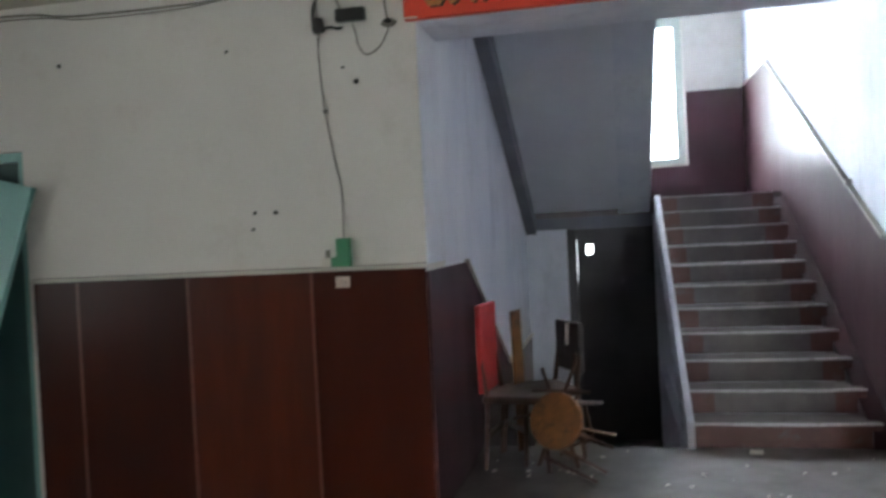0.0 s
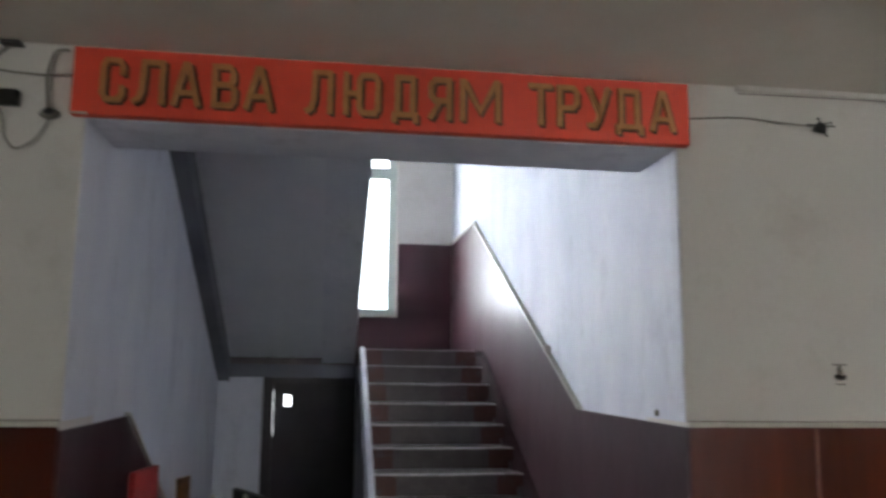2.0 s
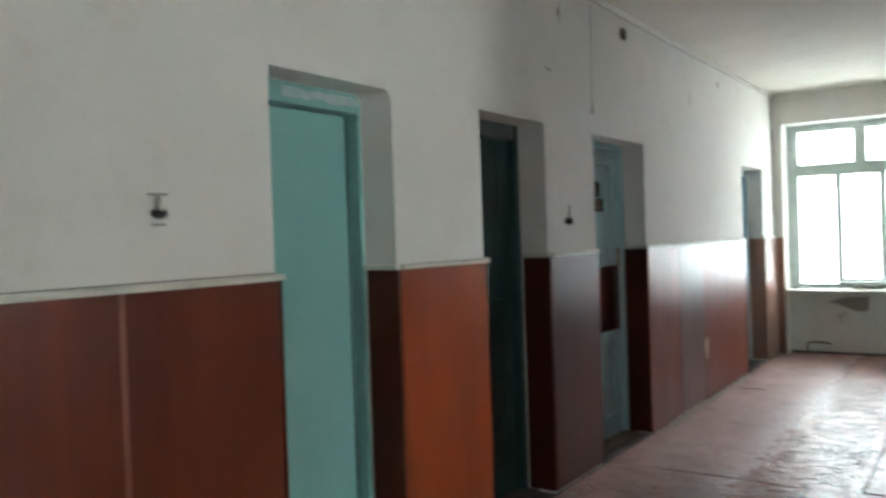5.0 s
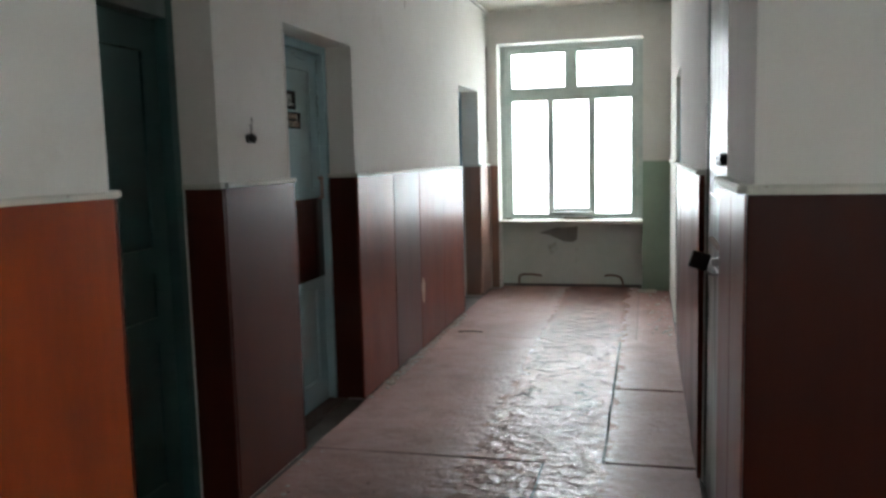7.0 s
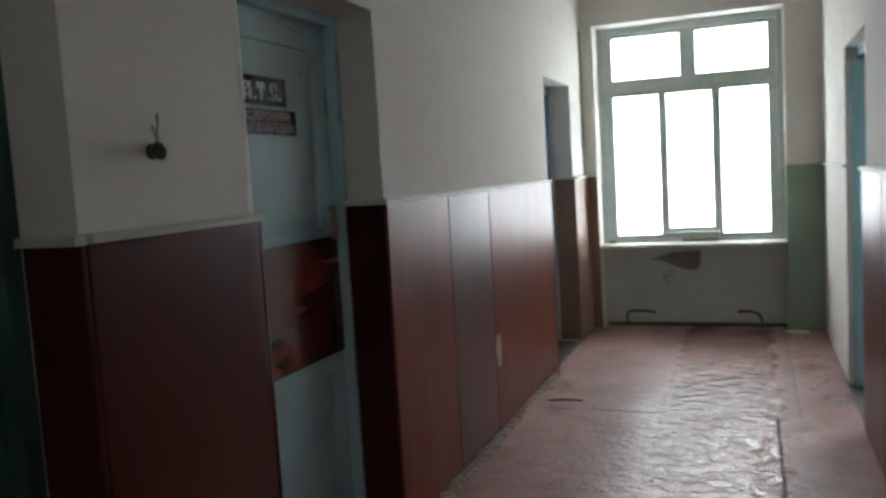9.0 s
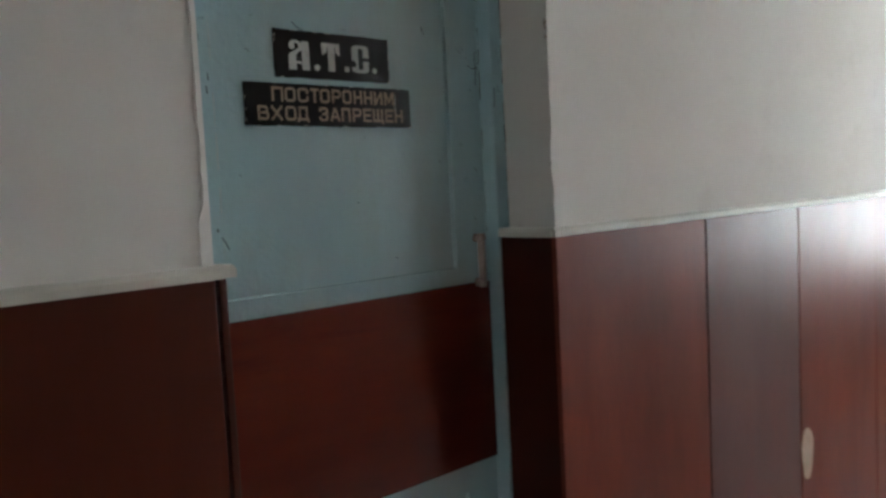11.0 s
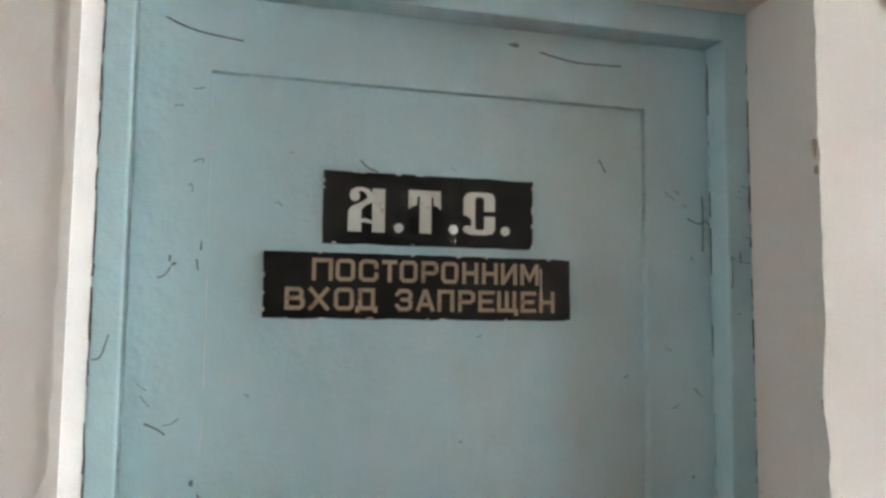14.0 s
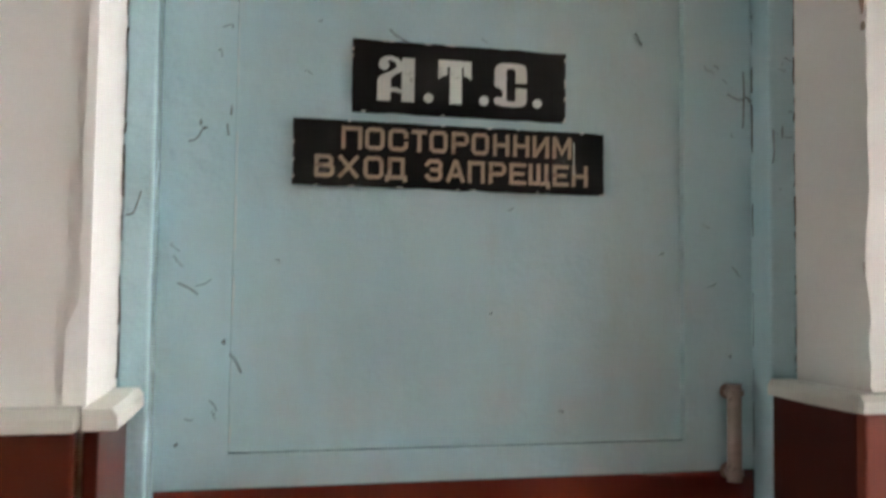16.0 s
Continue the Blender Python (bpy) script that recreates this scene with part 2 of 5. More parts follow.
def floor_material():
    """Worn painted boards: pinkish paint, darker stains, pale scuffs, and a wavy polish where feet go down the middle."""
    m, nt, b = material("worn pink-brown floor paint")
    big = noise_of(nt, 0.9, 4, 0.6, (1, 1, 1), 3)
    c = ramp(nt, big, [(0.25, (0.25, 0.135, 0.112)), (0.5, (0.385, 0.222, 0.19)), (0.75, (0.47, 0.30, 0.26))])
    scuff = ramp(nt, noise_of(nt, 13, 6, 0.7, (1.5, 0.7, 1), 5), grey(0, 0.75, 0.5, 0.85))
    c = mix(nt, scuff, c, (0.43, 0.28, 0.24))
    stain = ramp(nt, noise_of(nt, 2.4, 6, 0.65, (1, 1, 1), 8), grey(0, 0.85, 0.5, 0.85))
    c = mix(nt, stain, c, (0.12, 0.066, 0.052))
    nt.links.new(random_tint(nt, c, 0.18), b.inputs["Base Color"])
    geo = nt.nodes.new("ShaderNodeNewGeometry")
    xyz = nt.nodes.new("ShaderNodeSeparateXYZ")
    nt.links.new(geo.outputs["Position"], xyz.inputs[0])
    near = nt.nodes.new("ShaderNodeMath")
    near.operation = "MULTIPLY_ADD"
    near.inputs[1].default_value, near.inputs[2].default_value = 0.5, 1.25
    nt.links.new(xyz.outputs["Y"], near.inputs[0])
    track = ramp(nt, near.outputs[0], [(0.38, (0, 0, 0)), (0.56, (1, 1, 1)), (0.76, (1, 1, 1)), (0.95, (0, 0, 0))])
    matt = ramp(nt, noise_of(nt, 7, 5, 0.65, (1.4, 0.8, 1), 11), grey(0.46, 0.7, 0.3, 0.7))
    shiny = ramp(nt, noise_of(nt, 6, 6, 0.72, (1.2, 0.9, 1), 12), grey(0.06, 0.24, 0.42, 0.68))
    nt.links.new(mix(nt, track, matt, shiny), b.inputs["Roughness"])
    b.inputs["Specular IOR Level"].default_value = 0.45
    flakes = ramp(nt, noise_of(nt, 9, 5, 0.6, (1.25, 0.8, 1), 17), grey(0, 1, 0.47, 0.53))
    waves = mix(nt, 0.12, noise_of(nt, 10, 3, 0.55, (1.7, 0.8, 1), 14), flakes)
    grain = ramp(nt, noise_of(nt, 22, 5, 0.65, (1, 1, 1), 15), grey(0.42, 0.58))
    bump(nt, b, mix(nt, track, grain, waves), 1.0, 0.027)
    return m


FLOOR = floor_material()


def glass_material():
    m, nt, b = material("dusty window glass")
    b.inputs["Base Color"].default_value = (0.95, 0.97, 0.96, 1)
    b.inputs["Transmission Weight"].default_value = 1.0
    b.inputs["IOR"].default_value = 1.02
    r = ramp(nt, noise_of(nt, 6, 4), grey(0.02, 0.22))
    nt.links.new(r, b.inputs["Roughness"])
    return m


GLASS = glass_material()


def daylight(name, strength, tint=(1, 1, 1)):
    m, nt, b = material(name)
    e = nt.nodes.new("ShaderNodeEmission")
    c = ramp(nt, noise_of(nt, 1.3, 5, 0.65), [(0.3, tuple(0.8 * v for v in tint)), (0.6, tint)])
    nt.links.new(c, e.inputs[0])
    e.inputs[1].default_value = strength
    nt.links.new(e.outputs[0], nt.nodes["Material Output"].inputs[0])
    return m


# ---- mesh helpers ----
def box(bm, x0, x1, y0, y1, z0, z1):
    m = Matrix.LocRotScale(((x0 + x1) / 2, (y0 + y1) / 2, (z0 + z1) / 2), None, (abs(x1 - x0), abs(y1 - y0), abs(z1 - z0)))
    return bmesh.ops.create_cube(bm, size=1, matrix=m)["verts"]


def boxes(*spans, bevel=0.0):
    bm = bmesh.new()
    for s in spans:
        box(bm, *s)
    if bevel:
        bmesh.ops.bevel(bm, geom=list(bm.edges), offset=bevel, segments=2, affect="EDGES", profile=0.6)
    return bm


def prism(axis, a0, a1, outline, bevel=0.0):
    """A flat outline given in the two other axes, in order, drawn out along axis from a0 to a1."""
    bm = bmesh.new()
    def place(a, u, v):
        return {"x": (a, u, v), "y": (u, a, v), "z": (u, v, a)}[axis]
    vs = [bm.verts.new(place(a0, u, v)) for u, v in outline]
    f = bm.faces.new(vs)
    ext = bmesh.ops.extrude_face_region(bm, geom=[f])["geom"]
    d = {"x": (a1 - a0, 0, 0), "y": (0, a1 - a0, 0), "z": (0, 0, a1 - a0)}[axis]
    bmesh.ops.translate(bm, verts=[g for g in ext if isinstance(g, bmesh.types.BMVert)], vec=d)
    bmesh.ops.recalc_face_normals(bm, faces=list(bm.faces))
    if bevel:
        bmesh.ops.bevel(bm, geom=list(bm.edges), offset=bevel, segments=2, affect="EDGES", profile=0.6)
    return bm


def rod(bm, a, b, r, sides=10, r2=None):
    a, b = Vector(a), Vector(b)
    m = Matrix.Translation((a + b) / 2) @ (b - a).to_track_quat("Z", "Y").to_matrix().to_4x4()
    bmesh.ops.create_cone(bm, cap_ends=True, segments=sides, radius1=r, radius2=r if r2 is None else r2, depth=(b - a).length, matrix=m)


def tube(points, r, sides=6, smooth=6):
    """A bent round strand along a smooth line through the points."""
    pts = [Vector(p) for p in points]
    line = []
    for i in range(len(pts) - 1):
        p0, p1, p2, p3 = pts[max(0, i - 1)], pts[i], pts[i + 1], pts[min(len(pts) - 1, i + 2)]
        for k in range(smooth):
            t = k / smooth
            line.append(0.5 * ((2 * p1) + (p2 - p0) * t + (2 * p0 - 5 * p1 + 4 * p2 - p3) * t * t + (3 * p1 - p0 - 3 * p2 + p3) * t ** 3))
    line.append(pts[-1])
    bm = bmesh.new()
    rings = []
    for i, p in enumerate(line):
        d = (line[min(i + 1, len(line) - 1)] - line[max(i - 1, 0)]).normalized()
        side = d.cross(Vector((0.31, 0.2, 0.93))).normalized()
        up = side.cross(d)
        rings.append([bm.verts.new(p + r * (math.cos(2 * math.pi * k / sides) * side + math.sin(2 * math.pi * k / sides) * up)) for k in range(sides)])
    for a, b in zip(rings, rings[1:]):
        for k in range(sides):
            bm.faces.new((a[k], a[(k + 1) % sides], b[(k + 1) % sides], b[k]))
    bm.faces.new(rings[0][::-1])
    bm.faces.new(rings[-1])
    return bm


def wobble(bm, amount, scale=3.0, axes=(1, 1, 1)):
    for v in bm.verts:
        n = noise.noise_vector(v.co * scale)
        v.co += Vector([amount * n[i] * axes[i] for i in range(3)])
    return bm


def mesh_of(name, bm, mat, smooth=False):
    me = bpy.data.meshes.new(name)
    bm.to_mesh(me)
    bm.free()
    for m in mat if isinstance(mat, (list, tuple)) else [mat]:
        me.materials.append(m)
    if smooth:
        for p in me.polygons:
            p.use_smooth = True
    return me


def structure(name, bm, mat, label="", category=""):
    return tagged(new(name, mesh_of(name, bm, mat)), label, category or name.split("_")[0], kind="structure")


def solid(name, bm, mat, label, category, group="", smooth=False, kind=""):
    return tagged(new(name, mesh_of(name, bm, mat, smooth)), label, category, group, kind)


def thing(name, base, label, category, group="", kind=""):
    ob = new(name)
    ob.location = base
    ob.empty_display_size = 0.1
    return tagged(ob, label, category, group, kind)


def part(name, bm, mat, parent, label="", smooth=False):
    ob = new(name, mesh_of(name, bm, mat, smooth))
    ob.parent = parent
    root, off = parent, Vector((0, 0, 0))
    while root is not None:
        off += root.location if root.data is None else Vector((0, 0, 0))
        root = root.parent
    ob.matrix_parent_inverse = Matrix.Translation(-off) if parent.data is None else Matrix.Identity(4)
    return tagged(ob, label)


def join(bms):
    out = bmesh.new()
    for b in bms:
        me = bpy.data.meshes.new("piece")
        b.to_mesh(me)
        b.free()
        out.from_mesh(me)
        bpy.data.meshes.remove(me)
    return out


# block capitals as stroke lines in a unit box
BOWL = [(0, 0), (0, 1), (0.78, 1), (1, 0.86), (1, 0.58), (0.78, 0.44), (0, 0.44)]
RING = [(0, 0.14), (0, 0.86), (0.16, 1), (0.84, 1), (1, 0.86), (1, 0.14), (0.84, 0), (0.16, 0), (0, 0.14)]
STROKES = {
    "С": [[(1, 0.70), (1, 0.86), (0.82, 1), (0.18, 1), (0, 0.86), (0, 0.14), (0.18, 0), (0.82, 0), (1, 0.14), (1, 0.30)]],
    "Л": [[(0, 0), (0.14, 0.05), (0.26, 0.3), (0.30, 1), (1, 1), (1, 0)]],
    "А": [[(0, 0), (0.44, 1), (0.56, 1), (1, 0)], [(0.17, 0.27), (0.83, 0.27)]],
    "В": [[(0.8, 0.53), (0.92, 0.66), (0.92, 0.88), (0.76, 1), (0, 1), (0, 0), (0.82, 0), (1, 0.13), (1, 0.41), (0.82, 0.53), (0, 0.53)]],
    "Ю": [[(0, 0), (0, 1)], [(0, 0.5), (0.42, 0.5)], [(0.42 + 0.58 * u, v) for u, v in RING]],
    "Д": [[(0.14, 0.12), (0.14, 1), (0.86, 1), (0.86, 0.12)], [(0, 0), (0, 0.12), (1, 0.12), (1, 0)]],
    "Я": [[(1 - u, v) for u, v in BOWL], [(0.5, 0.44), (0, 0)]],
    "М": [[(0, 0), (0, 1), (0.06, 1), (0.5, 0.2), (0.94, 1), (1, 1), (1, 0)]],
    "Т": [[(0, 1), (1, 1)], [(0.5, 1), (0.5, 0)]],
    "Р": [BOWL], "О": [RING], "П": [[(0, 0), (0, 1), (1, 1), (1, 0)]],
    "У": [[(0, 1), (0.5, 0.38)], [(1, 1), (0.45, 0.12), (0.30, 0), (0.05, 0)]],
    "Н": [[(0, 0), (0, 1)], [(1, 0), (1, 1)], [(0, 0.5), (1, 0.5)]],
    "И": [[(0, 1), (0, 0), (0.06, 0), (0.94, 1), (1, 1), (1, 0)]],
    "Х": [[(0, 0), (1, 1)], [(0, 1), (1, 0)]],
    "З": [[(0, 0.82), (0.2, 1), (0.8, 1), (1, 0.86), (1, 0.66), (0.84, 0.52), (0.4, 0.52)], [(0.84, 0.52), (1, 0.38), (1, 0.14), (0.8, 0), (0.2, 0), (0, 0.18)]],
    "Е": [[(1, 1), (0, 1), (0, 0), (1, 0)], [(0, 0.5), (0.85, 0.5)]],
    "Щ": [[(0, 1), (0, 0.1), (0.9, 0.1), (0.9, 1)], [(0.45, 0.1), (0.45, 1)], [(0.9, 0.1), (1, 0.1), (1, -0.06)]],
}


def stroke_letter(ch, x0, x1, z0, z1, y, depth, w):
    """A block capital of even strokes on a face that looks to -y, fitted to a box."""
    bms = []
    for n, line in enumerate(STROKES[ch]):
        pts = [Vector((x0 + w / 2 + u * (x1 - x0 - w), z0 + w / 2 + v * (z1 - z0 - w))) for u, v in line]
        closed = (pts[0] - pts[-1]).length < 1e-6
        if closed:
            pts = pts[:-1]
        bm, k = bmesh.new(), len(pts)
        lift = 0.00015 * n
        rows = []
        for i, p in enumerate(pts):
            a = pts[i - 1] if (i > 0 or closed) else None
            b = pts[(i + 1) % k] if (i < k - 1 or closed) else None
            d0 = (p - a).normalized() if a is not None else None
            d1 = (b - p).normalized() if b is not None else None
            if d0 is None or d1 is None:
                d = d1 if d0 is None else d0
                p = p - d * (w / 2) if d0 is None else p + d * (w / 2)
                off = Vector((-d.y, d.x)) * (w / 2)
            else:
                m = Vector((-d0.y - d1.y, d0.x + d1.x))
                m = m.normalized() if m.length > 1e-6 else Vector((-d1.y, d1.x))
                off = m * min(w * 0.8, (w / 2) / max(0.3, m.dot(Vector((-d1.y, d1.x)))))
            rows.append([bm.verts.new((q.x, yy, q.y)) for q, yy in ((p + off, y - depth - lift), (p - off, y - depth - lift), (p - off, y), (p + off, y))])
        pairs = list(zip(rows, rows[1:])) + ([(rows[-1], rows[0])] if closed else [])
        for r0, r1 in pairs:
            for j in range(4):
                bm.faces.new((r0[j], r0[(j + 1) % 4], r1[(j + 1) % 4], r1[j]))
        if not closed:
            bm.faces.new(rows[0])
            bm.faces.new(rows[-1][::-1])
        bmesh.ops.recalc_face_normals(bm, faces=list(bm.faces))
        bms.append(bm)
    return join(bms)


# ---- plan, in metres ----
CEIL = 3.0          # lobby and corridor ceiling
DADO_Z = 1.378       # top of the wall panelling
SOFFIT_Z = 2.12      # top of the door openings
WALL = 0.48          # thickness of the wall between lobby and stair
OPEN_L, OPEN_R, OPEN_Z = -2.72, 0.0, 2.68
DOORS = {"d1": (1.247, 1.955), "d2": (2.668, 3.372), "d3": (4.040, 4.987), "d4": (7.765, 8.648)}
SOUTH = -1.92        # face of the corridor's other long wall
LOBBY_E, LOBBY_S, LOBBY_W = 2.40, -6.2, -7.2
END = 9.17           # face of the corridor's end wall
FAR = 7.10           # far wall of the stair
STEP_H, STEP_D, STEP_Y, STEPS = 1.822 / 11, 0.312, 1.495, 11
LAND_Y, LAND_Z = 4.80, 1.822

# ---- walls, floors, ceilings ----
spans = []
spans.append((LOBBY_W - 0.3, -5.95, 0, WALL, 0, CEIL))
spans.append((-5.95, -5.17, 0, WALL, 2.15, CEIL))
spans.append((-5.17, OPEN_L, 0, WALL, 0, CEIL))
spans.append((OPEN_L, OPEN_R, 0, WALL, OPEN_Z, CEIL))
x = OPEN_R
for a, b in DOORS.values():
    spans += [(x, a, 0, WALL, 0, CEIL), (a, b, 0, WALL, SOFFIT_Z, CEIL)]
    x = b
spans.append((x, END + 0.6, 0, WALL, 0, CEIL))
wall_north = structure("wall_north", boxes(*spans), PLASTER, "aged whitewashed plaster wall with deep door openings", "wall")

RD1, RD2 = (3.08, 4.02), (6.60, 7.55)
spans = [(LOBBY_E, RD1[0], SOUTH - 0.3, SOUTH, 0, CEIL), (RD1[0], RD1[1], SOUTH - 0.3, SOUTH, 2.13, CEIL), (RD1[1], RD2[0], SOUTH - 0.3, SOUTH, 0, CEIL),
         (RD2[0], RD2[1], SOUTH - 0.3, SOUTH, 2.08, CEIL), (RD2[1], END + 0.6, SOUTH - 0.3, SOUTH, 0, CEIL)]
structure("wall_south", boxes(*spans), PLASTER, "aged whitewashed plaster corridor wall", "wall")
NICHE_X, WY0, WY1, SILL, HEAD = 9.36, -1.64, -0.11, 0.75, 2.655
structure("wall_east", boxes((END, END + 0.6, WY1, 0, 0, CEIL), (END, END + 0.6, SOUTH, WY0, DADO_Z, CEIL), (END, END + 0.6, WY0, WY1, HEAD, CEIL)), PLASTER, "whitewashed end wall round the window", "wall")
structure("wall_pier", boxes((END, END + 0.6, SOUTH, WY0, 0, DADO_Z)), GREEN_WALL, "end wall pier painted faded green below", "wall")
structure("wall_niche", boxes((NICHE_X, END + 0.6, WY0, WY1, 0, SILL - 0.03)), NICHE, "dirty pale wall below the window", "wall")
RWY0, RWY1, RWZ0, RWZ1, ROOM_S, ROOM_W = -4.05, -3.05, 1.55, 2.75, -4.7, 5.4
structure("wall_room_east", boxes((END, END + 0.25, ROOM_S, RWY0, 0, CEIL), (END, END + 0.25, RWY1, SOUTH - 0.3, 0, CEIL), (END, END + 0.25, RWY0, RWY1, 0, RWZ0), (END, END + 0.25, RWY0, RWY1, RWZ1, CEIL)), PLASTER, "plain whitewashed wall of a side room", "wall")
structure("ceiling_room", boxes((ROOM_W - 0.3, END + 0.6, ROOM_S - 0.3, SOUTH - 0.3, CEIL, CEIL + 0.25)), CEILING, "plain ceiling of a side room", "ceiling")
structure("wall_room_south", boxes((ROOM_W - 0.3, END + 0.6, ROOM_S - 0.3, ROOM_S, 0, CEIL)), PLASTER, "plain whitewashed wall of a side room", "wall")
structure("wall_room_west", boxes((ROOM_W - 0.3, ROOM_W, ROOM_S, SOUTH - 0.3, 0, CEIL)), PLASTER, "plain whitewashed wall of a side room", "wall")
structure("wall_lobby_east", boxes((LOBBY_E, LOBBY_E + 0.3, LOBBY_S, SOUTH - 0.3, 0, CEIL)), PLASTER, "plain whitewashed wall", "wall")
LW = [(0.95, 1.95)]
spans, x = [], LOBBY_W - 0.3
for a, b in LW:
    spans += [(x, a, LOBBY_S - 0.4, LOBBY_S, 0, CEIL), (a, b, LOBBY_S - 0.4, LOBBY_S, 0, 0.8), (a, b, LOBBY_S - 0.4, LOBBY_S, 2.6, CEIL)]
    x = b
spans.append((x, LOBBY_E + 0.3, LOBBY_S - 0.4, LOBBY_S, 0, CEIL))
structure("wall_lobby_south", boxes(*spans), PLASTER, "plain whitewashed wall with window openings", "wall")
structure("wall_lobby_west", boxes((LOBBY_W - 0.3, LOBBY_W, LOBBY_S, -5.0, 0, CEIL), (LOBBY_W - 0.3, LOBBY_W, -2.4, 0, 0, CEIL), (LOBBY_W - 0.3, LOBBY_W, -5.0, -2.4, 0, 0.8), (LOBBY_W - 0.3, LOBBY_W, -5.0, -2.4, 2.6, CEIL)), PLASTER, "plain whitewashed wall", "wall")
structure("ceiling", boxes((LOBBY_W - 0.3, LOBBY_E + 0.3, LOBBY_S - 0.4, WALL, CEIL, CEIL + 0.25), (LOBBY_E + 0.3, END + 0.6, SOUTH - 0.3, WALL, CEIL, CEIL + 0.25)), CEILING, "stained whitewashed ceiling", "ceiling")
structure("trim_beam", boxes((OPEN_R + 0.3, END, -0.035, -0.003, CEIL - 0.03, CEIL - 0.003), bevel=0.006), PLASTER, "rough plaster lip along the ceiling", "trim")
floor = structure("floor", boxes((LOBBY_W - 0.3, END + 0.6, LOBBY_S - 0.4, WALL, -0.25, 0), (OPEN_L, OPEN_R, WALL, STEP_Y, -0.25, 0)), LOBBY_FLOOR, "dusty worn concrete floor", "floor")

# stair hall
TOP = 5.6
structure("wall_stair_east", boxes((OPEN_R, OPEN_R + 0.3, WALL, FAR + 0.4, -1.2, TOP)), STAIR_PLASTER, "blue-white limewashed stair wall", "wall")
structure("wall_stair_west", boxes((OPEN_L - 0.3, OPEN_L, WALL, FAR + 0.4, -1.2, TOP)), STAIR_PLASTER, "blue-white limewashed stair wall", "wall")
structure("wall_stair_south", boxes((OPEN_L, OPEN_R, WALL - 0.2, WALL, CEIL + 0.26, TOP)), STAIR_PLASTER, "plain limewashed wall", "wall")
SWX0, SWX1, SWZ0, SWZ1 = -2.35, -0.77, 2.335, 4.7
structure("wall_stair_north", boxes((OPEN_L, SWX0, FAR, FAR + 0.4, -1.2, TOP), (SWX0, SWX1, FAR, FAR + 0.4, -1.2, SWZ0), (SWX0, SWX1, FAR, FAR + 0.4, SWZ1, TOP), (SWX1, OPEN_R, FAR, FAR + 0.4, -1.2, TOP)), PLASTER, "whitewashed stair wall round a tall window", "wall")
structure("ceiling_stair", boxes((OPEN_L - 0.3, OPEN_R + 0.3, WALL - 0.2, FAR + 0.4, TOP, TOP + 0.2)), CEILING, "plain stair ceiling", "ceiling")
# plaster faces of the opening, lying on the lobby wall's ends
structure("trim_opening", boxes((OPEN_L, OPEN_L + 0.006, 0.012, WALL, DADO_Z, OPEN_Z - 0.002), (OPEN_R - 0.006, OPEN_R, 0.012, WALL, DADO_Z, OPEN_Z - 0.002), (OPEN_L + 0.006, OPEN_R - 0.006, 0.02, WALL + 0.004, OPEN_Z - 0.008, OPEN_Z - 0.002)), STAIR_PLASTER, "blue-white limewashed faces of the opening", "trim")

# ---- daylight beyond the windows ----
structure("backdrop", boxes((10.35, 10.4, -2.4, 2.4, -0.6, 4.2)), daylight("daylight corridor", GLOW_CORRIDOR, (1.0, 0.985, 0.985)), "bright hazy daylight outside", "backdrop")
structure("backdrop_room", boxes((10.35, 10.4, -6.4, -2.45, -0.6, 4.2)), daylight("daylight room", GLOW_ROOM, (0.95, 0.98, 1.0)), "bright hazy daylight outside", "backdrop")
structure("backdrop_stair", boxes((-4.5, 1.5, 8.3, 8.35, 0.5, 6.0)), daylight("daylight stair", GLOW_STAIR, (0.91, 0.94, 1.0)), "bright hazy daylight outside", "backdrop")
structure("backdrop_lobby", boxes((-7.4, 2.9, -7.5, -7.45, -0.5, 4.0)), daylight("daylight lobby", GLOW_LOBBY, (0.985, 0.97, 0.925)), "bright hazy daylight outside", "backdrop")
# Unseen glowing panel, added to brighten the lobby's left wall through a west window.
structure("backdrop_lobby_west", boxes((-8.8, -8.75, -6.4, -1.0, -0.5, 4.0)), daylight("daylight fill west", GLOW_WEST_FILL, (0.985, 0.97, 0.925)), "bright hazy daylight outside", "backdrop")
structure("ground", boxes((-60, 80, -60, 60, -1.3, -1.25)), LOBBY_FLOOR, "bare earth outside", "ground")


# ---- windows ----
def casement(parent, axis, at, u0, u1, z0, z1, bar=0.045, depth=0.05, name="sash", label=""):
    """A sash frame of four bars with its pane, in a plane across axis."""
    def span(a0, a1, b0, b1, d0, d1):
        return (d0, d1, a0, a1, b0, b1) if axis == "x" else (a0, a1, d0, d1, b0, b1)
    d0, d1 = at, at + depth
    sash = part(name, boxes(span(u0, u0 + bar, z0, z1, d0, d1), span(u1 - bar, u1, z0, z1, d0, d1), span(u0 + bar, u1 - bar, z0, z0 + bar, d0, d1), span(u0 + bar, u1 - bar, z1 - bar, z1, d0, d1), bevel=0.004), WINDOW_PAINT, parent, label)
    pane = part("pane", boxes(span(u0 + bar, u1 - bar, z0 + bar, z1 - bar, d0 + depth * 0.4, d0 + depth * 0.4 + 0.004)), GLASS, sash)
    pane.visible_shadow = False
    return sash


